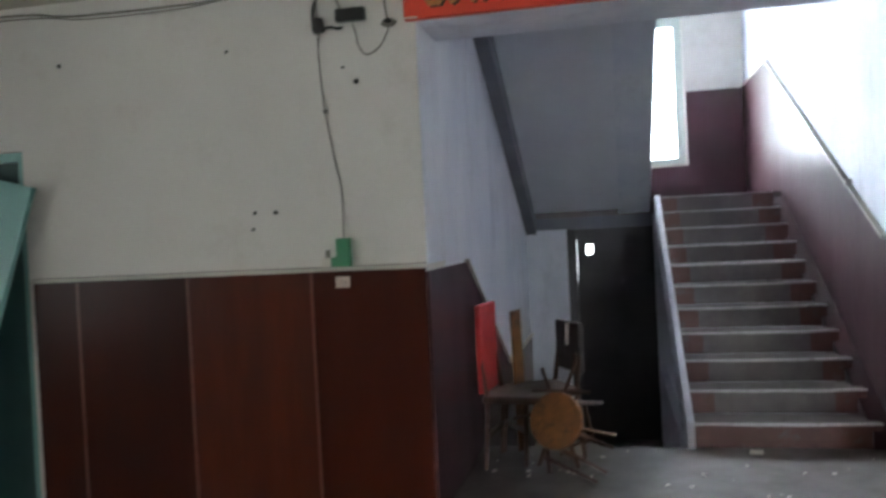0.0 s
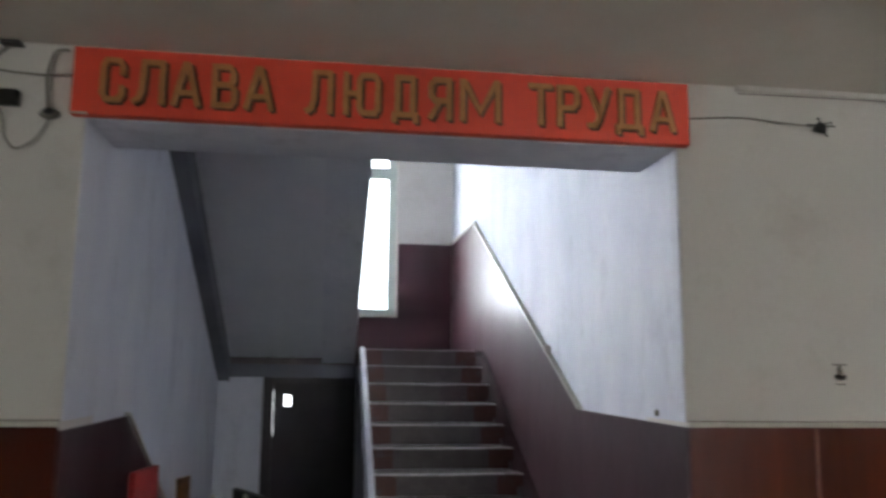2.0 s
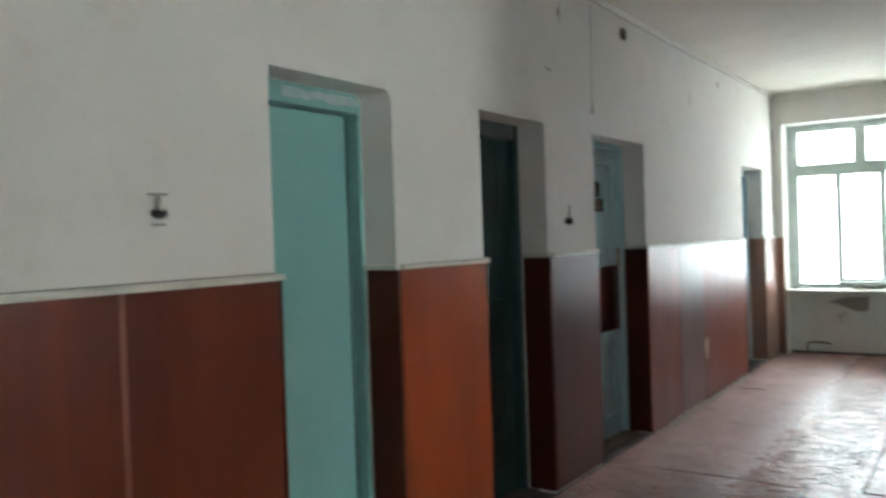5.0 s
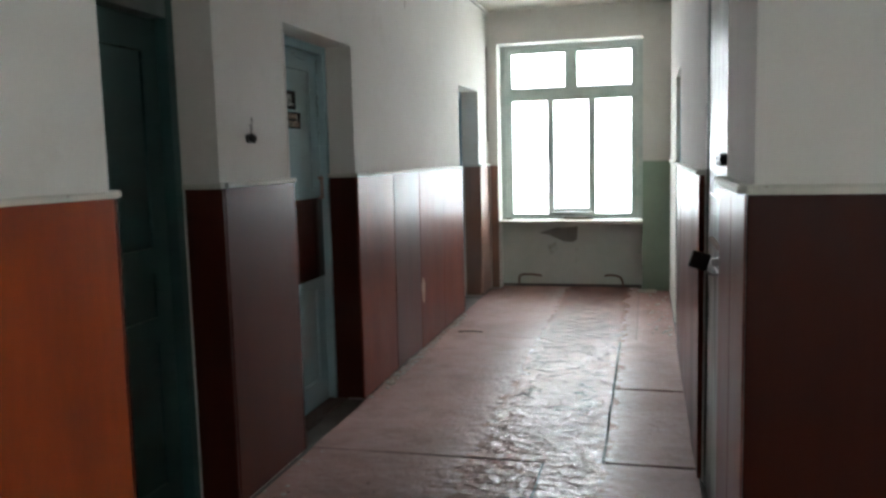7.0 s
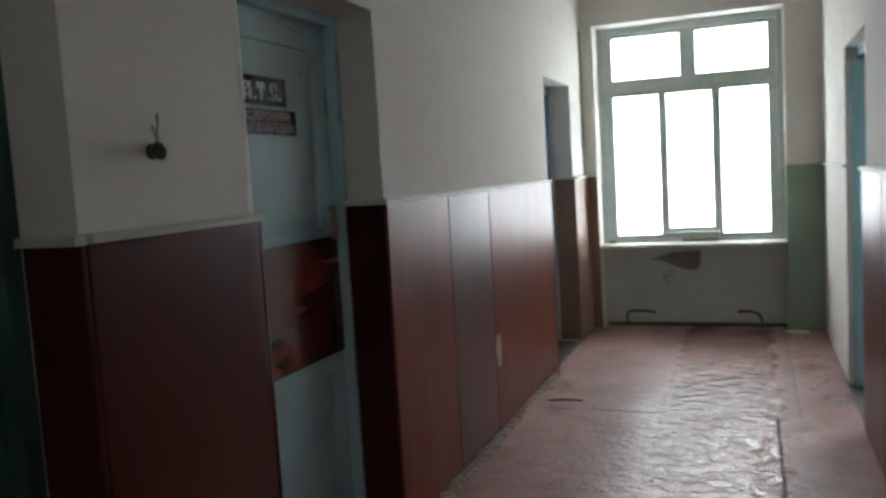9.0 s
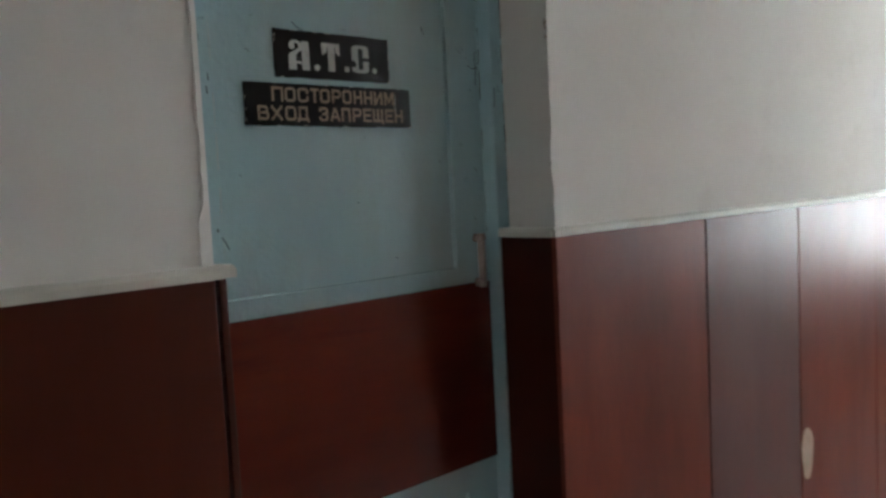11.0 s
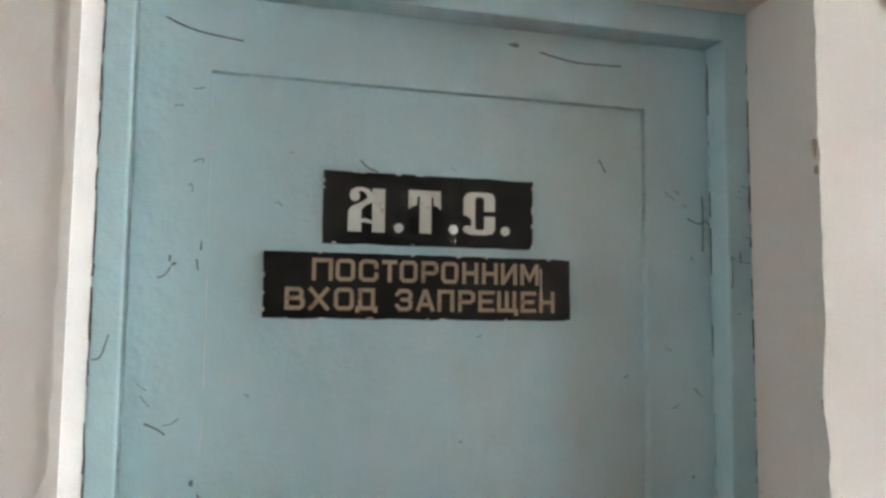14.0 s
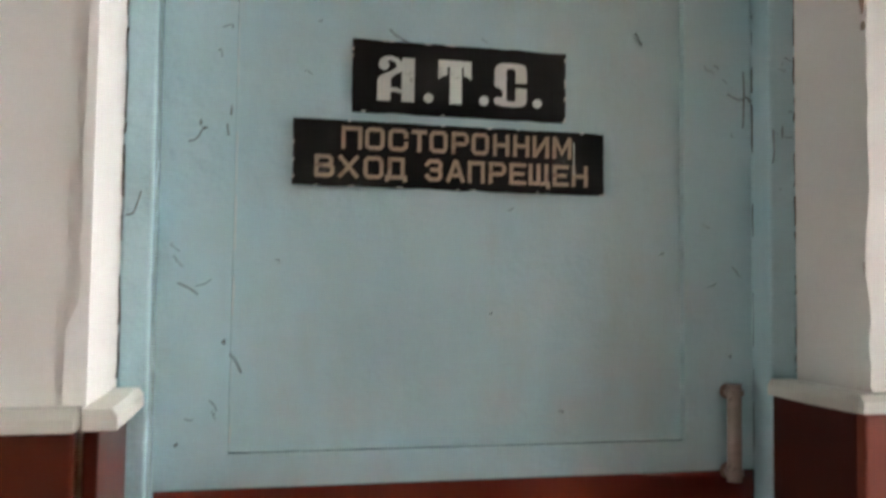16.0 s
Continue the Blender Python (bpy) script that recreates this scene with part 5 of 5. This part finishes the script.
sw = thing("wall_switch", (0.768, 0, 1.6), "broken black wall switch below a torn bracket", "switch", "broken switches along the wall")
part("bracket", boxes((0.733, 0.803, -0.012, -0.001, 1.645, 1.652), (0.758, 0.779, -0.008, -0.001, 1.612, 1.645), bevel=0.001), CABLE, sw)
bm = bmesh.new()
bmesh.ops.create_uvsphere(bm, u_segments=14, v_segments=8, radius=0.024, matrix=Matrix.Translation((0.768, -0.010, 1.590)) @ Matrix.Diagonal((1.12, 0.7, 0.7, 1)))
part("body", wobble(bm, 0.004, 60), BLACK, sw, smooth=True)
bm = bmesh.new()
rod(bm, (0.768, -0.010, 1.609), (0.768, -0.028, 1.609), 0.015, 14, 0.010)
part("knob", bm, PAPER, sw)
part("bracket", boxes((0.746, 0.792, -0.010, -0.001, 1.553, 1.560)), CABLE, sw)

# ---- wiring on the lobby wall ----
def cable(pts, r=0.005, label="dusty grey cable stapled loosely to the wall"):
    return solid("cable", tube(pts, r, 6, 6), CABLE, label, "cable", "cables on the lobby wall", smooth=True)
Y = -0.012
cable([(-7.1, Y, 2.95), (-5.26, Y, 2.955), (-4.77, Y, 2.909), (-4.04, Y, 2.90), (-3.82, Y, 2.908), (-3.56, Y, 2.932), (-3.30, Y, 2.957), (-3.216, Y, 2.96), (-3.186, Y, 2.91), (-3.243, Y, 2.892), (-3.266, Y, 2.847), (-3.266, Y, 2.769), (-3.26, Y, 2.69)], 0.0065)
cable([(-7.1, Y, 2.93), (-5.2, Y, 2.93), (-4.7, Y, 2.885), (-4.1, Y, 2.88), (-3.82, Y, 2.902), (-3.5, Y - 0.004, 2.925), (-3.27, Y, 2.945)], 0.004)
cable([(-3.19, Y, 2.906), (-3.111, Y, 2.914), (-3.081, Y, 2.945), (-3.04, Y, 2.978)], 0.008)
cable([(-3.196, Y, 2.906), (-3.151, Y, 2.877), (-3.033, Y, 2.859), (-2.872, Y, 2.853), (-2.768, Y, 2.863)], 0.005)
cable([(-3.185, Y, 2.904), (-3.154, Y, 2.837), (-3.123, Y, 2.771)], 0.006)
cable([(-3.065, Y, 2.695), (-3.045, Y, 2.629), (-3.036, Y, 2.574), (-2.991, Y, 2.52), (-2.919, Y, 2.554), (-2.87, Y, 2.631), (-2.865, Y, 2.675)], 0.005)
cable([(-2.866, Y, 2.69), (-2.882, Y, 2.842), (-2.857, Y, 2.955), (-2.80, Y, 2.972)], 0.007)
cable([(-3.258, Y, 2.66), (-3.267, Y, 2.571), (-3.254, Y, 2.334), (-3.245, Y, 2.233), (-3.205, Y, 1.98), (-3.172, Y, 1.79), (-3.174, Y, 1.53)], 0.0045)
cable([(0.037, Y, 2.817), (0.31, Y, 2.837), (0.493, Y, 2.827), (0.73, Y, 2.812)], 0.004)
cable([(0.30, -0.04, 2.95), (0.9, -0.042, 2.955), (1.77, -0.04, 2.957), (2.9, -0.045, 2.95), (4.05, -0.04, 2.945), (5.8, -0.04, 2.938), (8.9, -0.04, 2.955)], 0.0028)
solid("cable_box", boxes((-3.149, -2.985, -0.055, -0.002, 2.703, 2.771), bevel=0.008), BLACK, "black junction box on the wall", "junction box")
b2 = thing("burnt_switch", (-3.25, 0, 2.67), "charred remains of a switch with loose wires", "switch")
bm = boxes((-3.285, -3.225, -0.04, -0.002, 2.66, 2.74), bevel=0.01)
part("body", wobble(bm, 0.012, 25), BLACK, b2)
strand("wire", [(-3.24, -0.02, 2.675), (-3.19, -0.028, 2.682), (-3.15, -0.02, 2.672), (-3.12, -0.02, 2.676)], 0.009, BLACK, b2)
strand("wire", [(-3.275, -0.02, 2.70), (-3.285, -0.02, 2.76), (-3.27, -0.02, 2.83)], 0.010, BLACK, b2)
def rosette(x, z, label, r=0.045):
    t = thing("ceiling_rose", (x, 0, z), label, "socket")
    bm = bmesh.new()
    rod(bm, (x, -0.001, z), (x, -0.02, z), r, 14, r * 0.7)
    bmesh.ops.transform(bm, matrix=Matrix.Translation((x, 0, z)) @ Matrix.Diagonal((1, 1, 0.55, 1)) @ Matrix.Translation((-x, 0, -z)), verts=bm.verts)
    part("base", bm, CABLE, t)
    bm = bmesh.new()
    bmesh.ops.create_uvsphere(bm, u_segments=10, v_segments=6, radius=r * 0.5, matrix=Matrix.Translation((x, -0.02, z + 0.006)) @ Matrix.Diagonal((1, 0.7, 0.6, 1)))
    part("body", wobble(bm, 0.004, 60), BLACK, t)
rosette(-2.863, 2.681, "broken porcelain socket on the wall")
solid("hook", boxes((-3.075, -2.99, -0.06, 0.0, 2.972, 2.989), bevel=0.004), BLACK, "black bracket below the ceiling", "bracket")
hx = thing("torn_socket", (0.745, 0, 2.81), "charred hole of a torn-out socket with wire ends", "socket")
bm = bmesh.new()
bmesh.ops.create_uvsphere(bm, u_segments=12, v_segments=8, radius=0.036, matrix=Matrix.Translation((0.745, -0.004, 2.81)) @ Matrix.Diagonal((1, 0.35, 0.8, 1)))
part("body", wobble(bm, 0.010, 40), BLACK, hx)
for dx, dz in ((-0.075, 0.012), (0.075, 0.01), (0.03, -0.045), (-0.02, 0.05), (0.06, 0.03), (-0.05, -0.02)):
    strand("wire", [(0.745, -0.01, 2.81), (0.745 + dx * 0.5, -0.02, 2.81 + dz * 0.7), (0.745 + dx, -0.015, 2.81 + dz)], 0.004, BLACK, hx)
hx = thing("torn_socket", (4.61, 0, 2.855), "dark hole of a torn-out socket", "socket")
part("body", wobble(boxes((4.575, 4.65, -0.02, -0.001, 2.82, 2.89), bevel=0.008), 0.008, 40), BLACK, hx)
for x, z in ((3.584, 2.80), (6.96, 2.83), (4.05, 2.275)):
    solid("nail", wobble(boxes((x - 0.009, x + 0.009, -0.008, -0.001, z - 0.03, z + 0.02), bevel=0.003), 0.005, 40), CABLE, "rusty iron stub standing in the plaster wall", "nail", "stubs and holes in the wall")
for x, z, r in ((-3.695, 1.70, 0.012), (-3.57, 1.697, 0.014), (-3.707, 1.609, 0.011), (-4.885, 2.632, 0.014), (-3.816, 2.614, 0.011), (-3.061, 2.383, 0.016), (-3.135, 2.466, 0.010), (-3.247, 2.234, 0.016)):
    bm = bmesh.new()
    bmesh.ops.create_uvsphere(bm, u_segments=8, v_segments=6, radius=r, matrix=Matrix.Translation((x, -0.001, z)) @ Matrix.Diagonal((1, 0.4, 0.8, 1)))
    solid("nail", wobble(bm, 0.004, 80), BLACK, "dark plug hole in the plaster", "nail", "stubs and holes in the wall")

# green telephone box with a small socket and a note
g = thing("telephone_bracket", (-3.172, 0, 1.38), "green enamel wall bracket with a small pale socket", "bracket")
part("body", boxes((-3.213, -3.133, -0.045, -0.003, 1.381, 1.537), bevel=0.006), GREEN_BOX, g)
part("foot", boxes((-3.245, -3.214, -0.04, -0.003, 1.381, 1.435), bevel=0.004), GREEN_BOX, g)
part("socket", boxes((-3.30, -3.247, -0.035, -0.003, 1.383, 1.435), bevel=0.005), PAPER, g, "pale plastic socket")
bm = bmesh.new()
rod(bm, (-3.268, -0.02, 1.435), (-3.268, -0.02, 1.475), 0.012, 10)
part("plug", bm, CABLE, g)
note = thing("paper_note", (-3.187, -0.022, 1.27), "small yellowed paper note on the panelling", "note")
part("sheet", boxes((-3.228, -3.147, -0.0235, -0.0222, 1.268, 1.328)), PAPER, note)
for i in range(3):
    part("writing", boxes((-3.205, -3.168 + 0.004 * i, -0.0245, -0.0238, 1.303 - 0.011 * i, 1.306 - 0.011 * i)), CABLE, note)

# ---- heap of broken chairs below the upper flight ----
def chair(name, m, label, seat_mat, back_mat, z0=0.56, z1=0.90):
    t = thing(name, m.translation, label, "chair", "broken chairs in the stair corner")
    def put(pname, bm, mat, lab=""):
        bmesh.ops.transform(bm, matrix=m, verts=bm.verts)
        return part(pname, bm, mat, t, lab)
    for x in (-0.18, 0.18):
        for y in (-0.18, 0.18):
            bm = bmesh.new()
            top = 0.86 if y > 0 else 0.43
            rod(bm, (x * 1.12, y * 1.15, 0), (x, y, 0.43), 0.014, 8, 0.018)
            if y > 0:
                rod(bm, (x, y, 0.43), (x * 0.95, y + 0.06, top), 0.018, 8, 0.013)
            put("leg", bm, DARK_WOOD)
    put("seat", boxes((-0.21, 0.21, -0.21, 0.21, 0.425, 0.475), bevel=0.015), seat_mat)
    put("backrest", boxes((-0.19, 0.19, 0.205, 0.245, z0, z1), bevel=0.012), back_mat)
    put("stretcher", boxes((-0.19, 0.19, -0.195, -0.175, 0.2, 0.23)), DARK_WOOD)
    put("stretcher", boxes((-0.19, 0.19, 0.175, 0.195, 0.2, 0.23)), DARK_WOOD)
    return t
chair("chair", pose(-2.38, 1.10, 0.0, 0, 0, 83), "broken chair with a worn red leatherette back", DARK_WOOD, RED_CLOTH, 0.48, 1.06)
board = boxes((-0.06, 0.06, -0.008, 0.008, 0, 0.98), bevel=0.004)
bmesh.ops.transform(board, matrix=pose(-2.42, 1.40, 0.004, 0, -2, 66), verts=board.verts)
solid("plywood_board", board, OCHRE, "stained ochre plywood board propped on its end", "board")
chair("chair", pose(-2.27, 1.28, 0.0, 0, 0, -62), "dark wooden chair with a black back", DARK_WOOD, BLACK)
def tipped_stool(at, up):
    n = Vector(up).normalized()
    side = Vector((0, 0, 1)).cross(n).normalized()
    m = Matrix.Translation(at) @ Matrix((side, n.cross(side), n)).transposed().to_4x4() @ Matrix.Rotation(radians(20), 4, "Z")
    feet = [m @ Vector((0.21 * math.cos(math.pi / 2 * k + 0.78), 0.21 * math.sin(math.pi / 2 * k + 0.78), -0.46)) for k in range(4)]
    m = Matrix.Translation((0, 0, -min(f.z for f in feet) + 0.011)) @ m
    t = thing("stool", at, "tipped stool with a round stained ochre seat and dark legs", "stool", "broken chairs in the stair corner")
    def put(pname, bm, mat, lab=""):
        bmesh.ops.transform(bm, matrix=m, verts=bm.verts)
        part(pname, bm, mat, t, lab)
    bm = bmesh.new()
    rod(bm, (0, 0, -0.012), (0, 0, 0.012), 0.18, 28, 0.175)
    put("seat", bm, OCHRE, "stained ochre plywood seat")
    for k in range(4):
        c, s = math.cos(math.pi / 2 * k + 0.78), math.sin(math.pi / 2 * k + 0.78)
        bm = bmesh.new()
        rod(bm, (0.13 * c, 0.13 * s, -0.012), (0.21 * c, 0.21 * s, -0.46), 0.017, 8, 0.012)
        put("leg", bm, DARK_WOOD)
        c2, s2 = math.cos(math.pi / 2 * (k + 1) + 0.78), math.sin(math.pi / 2 * (k + 1) + 0.78)
        bm = bmesh.new()
        rod(bm, (0.17 * c, 0.17 * s, -0.24), (0.17 * c2, 0.17 * s2, -0.24), 0.009, 6)
        put("stretcher", bm, DARK_WOOD)
    return t
tipped_stool((-2.14, 0.80, 0.28), (-0.36, -0.86, 0.34))
wreck = thing("broken_chair", (-2.1, 1.05, 0.0), "broken dark chair frame of crossed legs and bars in a heap", "chair", "broken chairs in the stair corner")
for p0, p1, r in (((-2.28, 1.02, 0.0), (-2.02, 1.16, 0.66), 0.016), ((-2.02, 0.98, 0.0), (-2.24, 1.12, 0.62), 0.016), ((-1.99, 1.20, 0.0), (-2.03, 1.22, 0.70), 0.015), ((-2.30, 1.00, 0.50), (-1.93, 1.06, 0.47), 0.013), ((-2.42, 0.92, 0.33), (-2.05, 1.08, 0.40), 0.012), ((-2.08, 0.86, 0.30), (-1.78, 0.94, 0.22), 0.015), ((-2.10, 0.88, 0.14), (-1.84, 0.84, 0.014), 0.014), ((-2.22, 0.86, 0.10), (-1.90, 0.66, 0.013), 0.013)):
    bm = bmesh.new()
    rod(bm, p0, p1, r, 8, r * 0.8)
    part("leg", bm, DARK_WOOD, wreck)
p = thing("paper_sheet", (-2.17, 1.10, 0.78), "white paper sheet draped over a dark chair back", "paper")
bm = boxes((-0.062, 0.062, -0.003, 0.003, 0, 0.15))
bmesh.ops.transform(bm, matrix=pose(-2.045, 1.335, 0.735, 4, 6, -30), verts=bm.verts)
part("sheet", bm, PAPER, p)

# lamp stump on the ceiling, stair wall stubs, door edge chips
lamp = thing("ceiling_lamp", (4.09, -0.65, CEIL), "black bakelite lamp holder without its bulb", "lamp")
bm = bmesh.new()
rod(bm, (4.09, -0.65, CEIL - 0.001), (4.09, -0.65, CEIL - 0.025), 0.05, 18, 0.045)
part("rose", bm, BLACK, lamp)
bm = bmesh.new()
rod(bm, (4.09, -0.65, CEIL - 0.025), (4.09, -0.65, CEIL - 0.075), 0.03, 16, 0.024)
part("holder", bm, BLACK, lamp)
solid("nail", boxes((-0.022, -0.004, 0.31, 0.326, 1.390, 1.42), bevel=0.003), CABLE, "small dusty stub on the stair trim", "nail", "stubs and holes in the wall")
solid("nail", boxes((-0.05, -0.004, 2.28, 2.31, 1.745, 1.80), bevel=0.004), METAL, "small iron bracket on the stair trim", "nail", "stubs and holes in the wall")
BARE = surface("bare brown plaster", [(0.17, 0.11, 0.075), (0.26, 0.19, 0.14)], 40, (0.9, 0.95), bumps=0.3, seed=141)
def edge_chip(x, z, w, h, y=-0.0008):
    pts = [(x + w * math.cos(a) * random.uniform(0.6, 1.1), z + h * math.sin(a) * random.uniform(0.6, 1.1)) for a in [2 * math.pi * k / 11 for k in range(11)]]
    solid("plaster_chip", prism("y", y, y + 0.0006, pts), BARE, "small brown chip in the plaster edge", "chip", "chips along the door edges")
for x, z, w, h in ((4.9465, 1.872, 0.005, 0.016), (4.9475, 1.842, 0.004, 0.008), (4.9485, 1.535, 0.005, 0.012), (4.034, 1.875, 0.005, 0.004), (4.037, 1.900, 0.002, 0.012), (4.022, 2.045, 0.006, 0.003), (4.037, 1.72, 0.0015, 0.006)):
    edge_chip(x, z, w, h)
structure("trim_3", boxes((9.115, 9.122, -0.012, -0.002, 1.62, 2.62)), CABLE, "grey conduit in the corridor corner", "trim")

solid("plaster_crack", tube([(4.06, -0.001, 2.94), (4.064, -0.001, 2.7), (4.052, -0.001, 2.5), (4.055, -0.001, 2.27)], 0.0016, 5), CABLE, "thin crack down the plaster beside a door", "crack")
solid("plaster_crack", tube([(4.265, -0.01, CEIL - 0.001), (4.285, -0.4, CEIL - 0.001), (4.32, -0.85, CEIL - 0.001), (4.31, SOUTH, CEIL - 0.001)], 0.0022, 5), CABLE, "thin crack across the whitewashed ceiling", "crack")
for x, z, w, h in ((3.615, 2.80, 0.014, 0.075), (6.10, 2.60, 0.02, 0.08), (3.45, 2.44, 0.05, 0.012)):
    pts = [(x + w * math.cos(t) * random.uniform(0.5, 1.1), z + h * math.sin(t) * random.uniform(0.6, 1.1)) for t in [2 * math.pi * k / 13 for k in range(13)]]
    solid("plaster_scar", prism("y", -0.0012, -0.0004, pts), surface("grey rubbed plaster", [(0.36, 0.33, 0.29), (0.48, 0.45, 0.40)], 20, (0.85, 0.95), bumps=0.3, seed=163), "grey rubbed mark in the whitewash", "scar")

# ---- pipes, stains and scraps ----
solid("pipe_stub", tube([(NICHE_X - 0.02, -0.30, 0.0), (NICHE_X - 0.03, -0.30, 0.10), (NICHE_X - 0.03, -0.33, 0.135), (NICHE_X - 0.03, -0.45, 0.14), (NICHE_X - 0.02, -0.55, 0.125)], 0.012, 8), BATTEN, "rusty bent pipe end below the window", "pipe", "cut heating pipes", smooth=True)
solid("pipe_stub", tube([(NICHE_X - 0.02, -1.24, 0.13), (NICHE_X - 0.03, -1.32, 0.14), (NICHE_X - 0.03, -1.40, 0.12), (NICHE_X - 0.03, -1.43, 0.07), (NICHE_X - 0.02, -1.44, 0.0)], 0.012, 8), BATTEN, "rusty bent pipe end below the window", "pipe", "cut heating pipes", smooth=True)
structure("baseboard", boxes((NICHE_X - 0.02, NICHE_X, WY0 + 0.01, WY1 - 0.01, 0.001, 0.035)), LOBBY_FLOOR, "dark dirty baseboard below the window", "baseboard")
outline = [(-0.52, 0.60), (-0.72, 0.665), (-0.80, 0.66), (-0.95, 0.675), (-0.94, 0.53), (-0.90, 0.50), (-0.80, 0.505), (-0.70, 0.55), (-0.62, 0.585)]
solid("plaster_scar", prism("x", NICHE_X - 0.004, NICHE_X - 0.0005, outline), surface("bare grey plaster", [(0.19, 0.18, 0.155), (0.25, 0.235, 0.2)], 9, (0.9, 0.95), bumps=0.4, seed=121), "bare grey scar in the plaster below the window", "scar")
outline = [(6.305 + 0.046 * math.cos(a) * (1 + 0.15 * math.sin(3 * a)), 0.455 + 0.105 * math.sin(a) * (1 + 0.1 * math.cos(2 * a))) for a in [2 * math.pi * k / 16 for k in range(16)]]
solid("chipped_spot", prism("y", -0.0275, -0.0255, outline), surface("bare fibreboard", [(0.42, 0.33, 0.24), (0.55, 0.45, 0.35)], 20, (0.85, 0.95), bumps=0.2, seed=123), "pale bare chip in the fibreboard panelling", "chip")
# window litter
solid("ledge_scrap", wobble(boxes((WX - 0.06, WX - 0.01, -1.10, -0.80, SILL + 0.001, SILL + 0.03), bevel=0.004), 0.004, 30), CABLE, "dusty wooden slat on the window sill", "slat")
solid("ledge_scrap", wobble(boxes((WX - 0.06, WX - 0.02, -0.22, -0.16, SILL + 0.001, SILL + 0.025), bevel=0.004), 0.004, 30), CABLE, "dusty scrap on the window sill", "scrap")


def crumbs(name, n, x0, x1, y0, y1, size, mat, label, z=0.006):
    bm = bmesh.new()
    for _ in range(n):
        s = size * random.uniform(0.3, 1.2)
        x, y = random.uniform(x0, x1), random.uniform(y0, y1)
        m = Matrix.Translation((x, y, z + s * 0.12)) @ Matrix.Rotation(random.uniform(0, 6.28), 4, "Z") @ Matrix.Diagonal((s, s * random.uniform(0.3, 0.9), s * 0.3, 1))
        bmesh.ops.create_cube(bm, size=1, matrix=m)
    return tagged(new(name, mesh_of(name, wobble(bm, size * 0.3, 40, (1, 1, 0)), mat)), label, "debris", kind="stuff")
crumbs("plaster_crumbs", 190, 4.95, 7.7, -0.085, -0.024, 0.024, DEBRIS, "pale plaster crumbs along the foot of the wall")
crumbs("plaster_crumbs", 40, 2.0, 4.1, -0.16, -0.03, 0.02, DEBRIS, "pale plaster crumbs along the foot of the wall")
crumbs("plaster_crumbs", 60, 6.6, 9.2, -1.89, -1.7, 0.025, DEBRIS, "pale plaster crumbs along the foot of the wall")
crumbs("splinters", 70, 2.2, 9.0, -1.6, -0.1, 0.011, DARK_SCRAP, "dark splinters scattered on the floor")
crumbs("plaster_crumbs", 60, -2.6, 0, -0.6, 1.4, 0.025, DEBRIS, "pale crumbs scattered on the lobby floor", 0.002)
solid("twig", tube([(6.87, -0.16, 0.012), (6.885, -0.25, 0.016), (6.90, -0.36, 0.011)], 0.006, 6), DARK_SCRAP, "thin dark stick on the floor", "stick")
solid("rag", wobble(boxes((9.0, 9.08, -1.78, -1.60, 0.006, 0.035), bevel=0.012), 0.02, 20, (1, 1, 0.3)), PAPER, "crumpled pale paper on the floor", "paper")
solid("cigarette_pack", wobble(boxes((-0.93, -0.85, STEP_Y - 0.16, STEP_Y - 0.12, 0.001, 0.025), bevel=0.004), 0.003, 40), PAPER, "crushed pale paper pack at the stair foot", "litter")

# ---- corridor floor sheets ----
def sheet(x0, x1, y0, y1, lift=0.0):
    n, m = max(2, int((x1 - x0) / 0.12)), max(2, int((y1 - y0) / 0.12))
    bm = bmesh.new()
    grid = [[None] * (m + 1) for _ in range(n + 1)]
    for i in range(n + 1):
        for j in range(m + 1):
            x, y = x0 + (x1 - x0) * i / n, y0 + (y1 - y0) * j / m
            e = min(i, n - i, 2) * min(j, m - j, 2) / 4
            if i in (0, n):
                x += 0.006 * noise.noise((y * 5, x0, 1))
            if j in (0, m):
                y += 0.004 * noise.noise((x * 5, y0, 2))
            grid[i][j] = bm.verts.new((x, y, 0.005 + lift + 0.0025 * e * noise.noise((x * 2.3, y * 2.3, 4))))
    for i in range(n):
        for j in range(m):
            bm.faces.new((grid[i][j], grid[i + 1][j], grid[i + 1][j + 1], grid[i][j + 1]))
    for e in [e for e in bm.edges if e.is_boundary]:
        p, q = e.verts[0].co, e.verts[1].co
        bm.faces.new([bm.verts.new(c) for c in (p, q, (q.x, q.y, 0.0005), (p.x, p.y, 0.0005))])
    bmesh.ops.recalc_face_normals(bm, faces=list(bm.faces))
    part("floor_sheet", bm, FLOOR, floor, "worn pink-brown painted fibreboard sheet", smooth=True)
for x0, x1, y0, y1 in ((4.13, 6.73, -1.492, -1.475), (5.379, 5.397, SOUTH + 0.012, -1.493), (6.732, 6.742, SOUTH + 0.012, -0.03), (4.105, 4.121, -1.474, -0.03)):
    part("floor_seam", boxes((x0, x1, y0, y1, 0.0006, 0.0022)), DARK_SCRAP, floor, "dark dirty seam between floor sheets")
sheet(4.12, 6.735, -1.476, -0.022)
sheet(6.74, END - 0.003, -1.605, -0.022)
sheet(END, END + 0.17, -1.605, -0.12)
sheet(4.16, 5.380, SOUTH + 0.01, -1.492, 0.005)
sheet(5.396, 6.735, SOUTH + 0.01, -1.494, 0.008)
sheet(6.74, END, SOUTH + 0.01, -1.61)
sheet(2.45, 4.105, -1.20, -0.03, 0.001)
sheet(2.45, 4.14, SOUTH + 0.01, -1.21, 0.001)
sheet(-0.5, 2.44, -1.30, -0.03)
sheet(-0.5, 2.44, -3.0, -1.31)
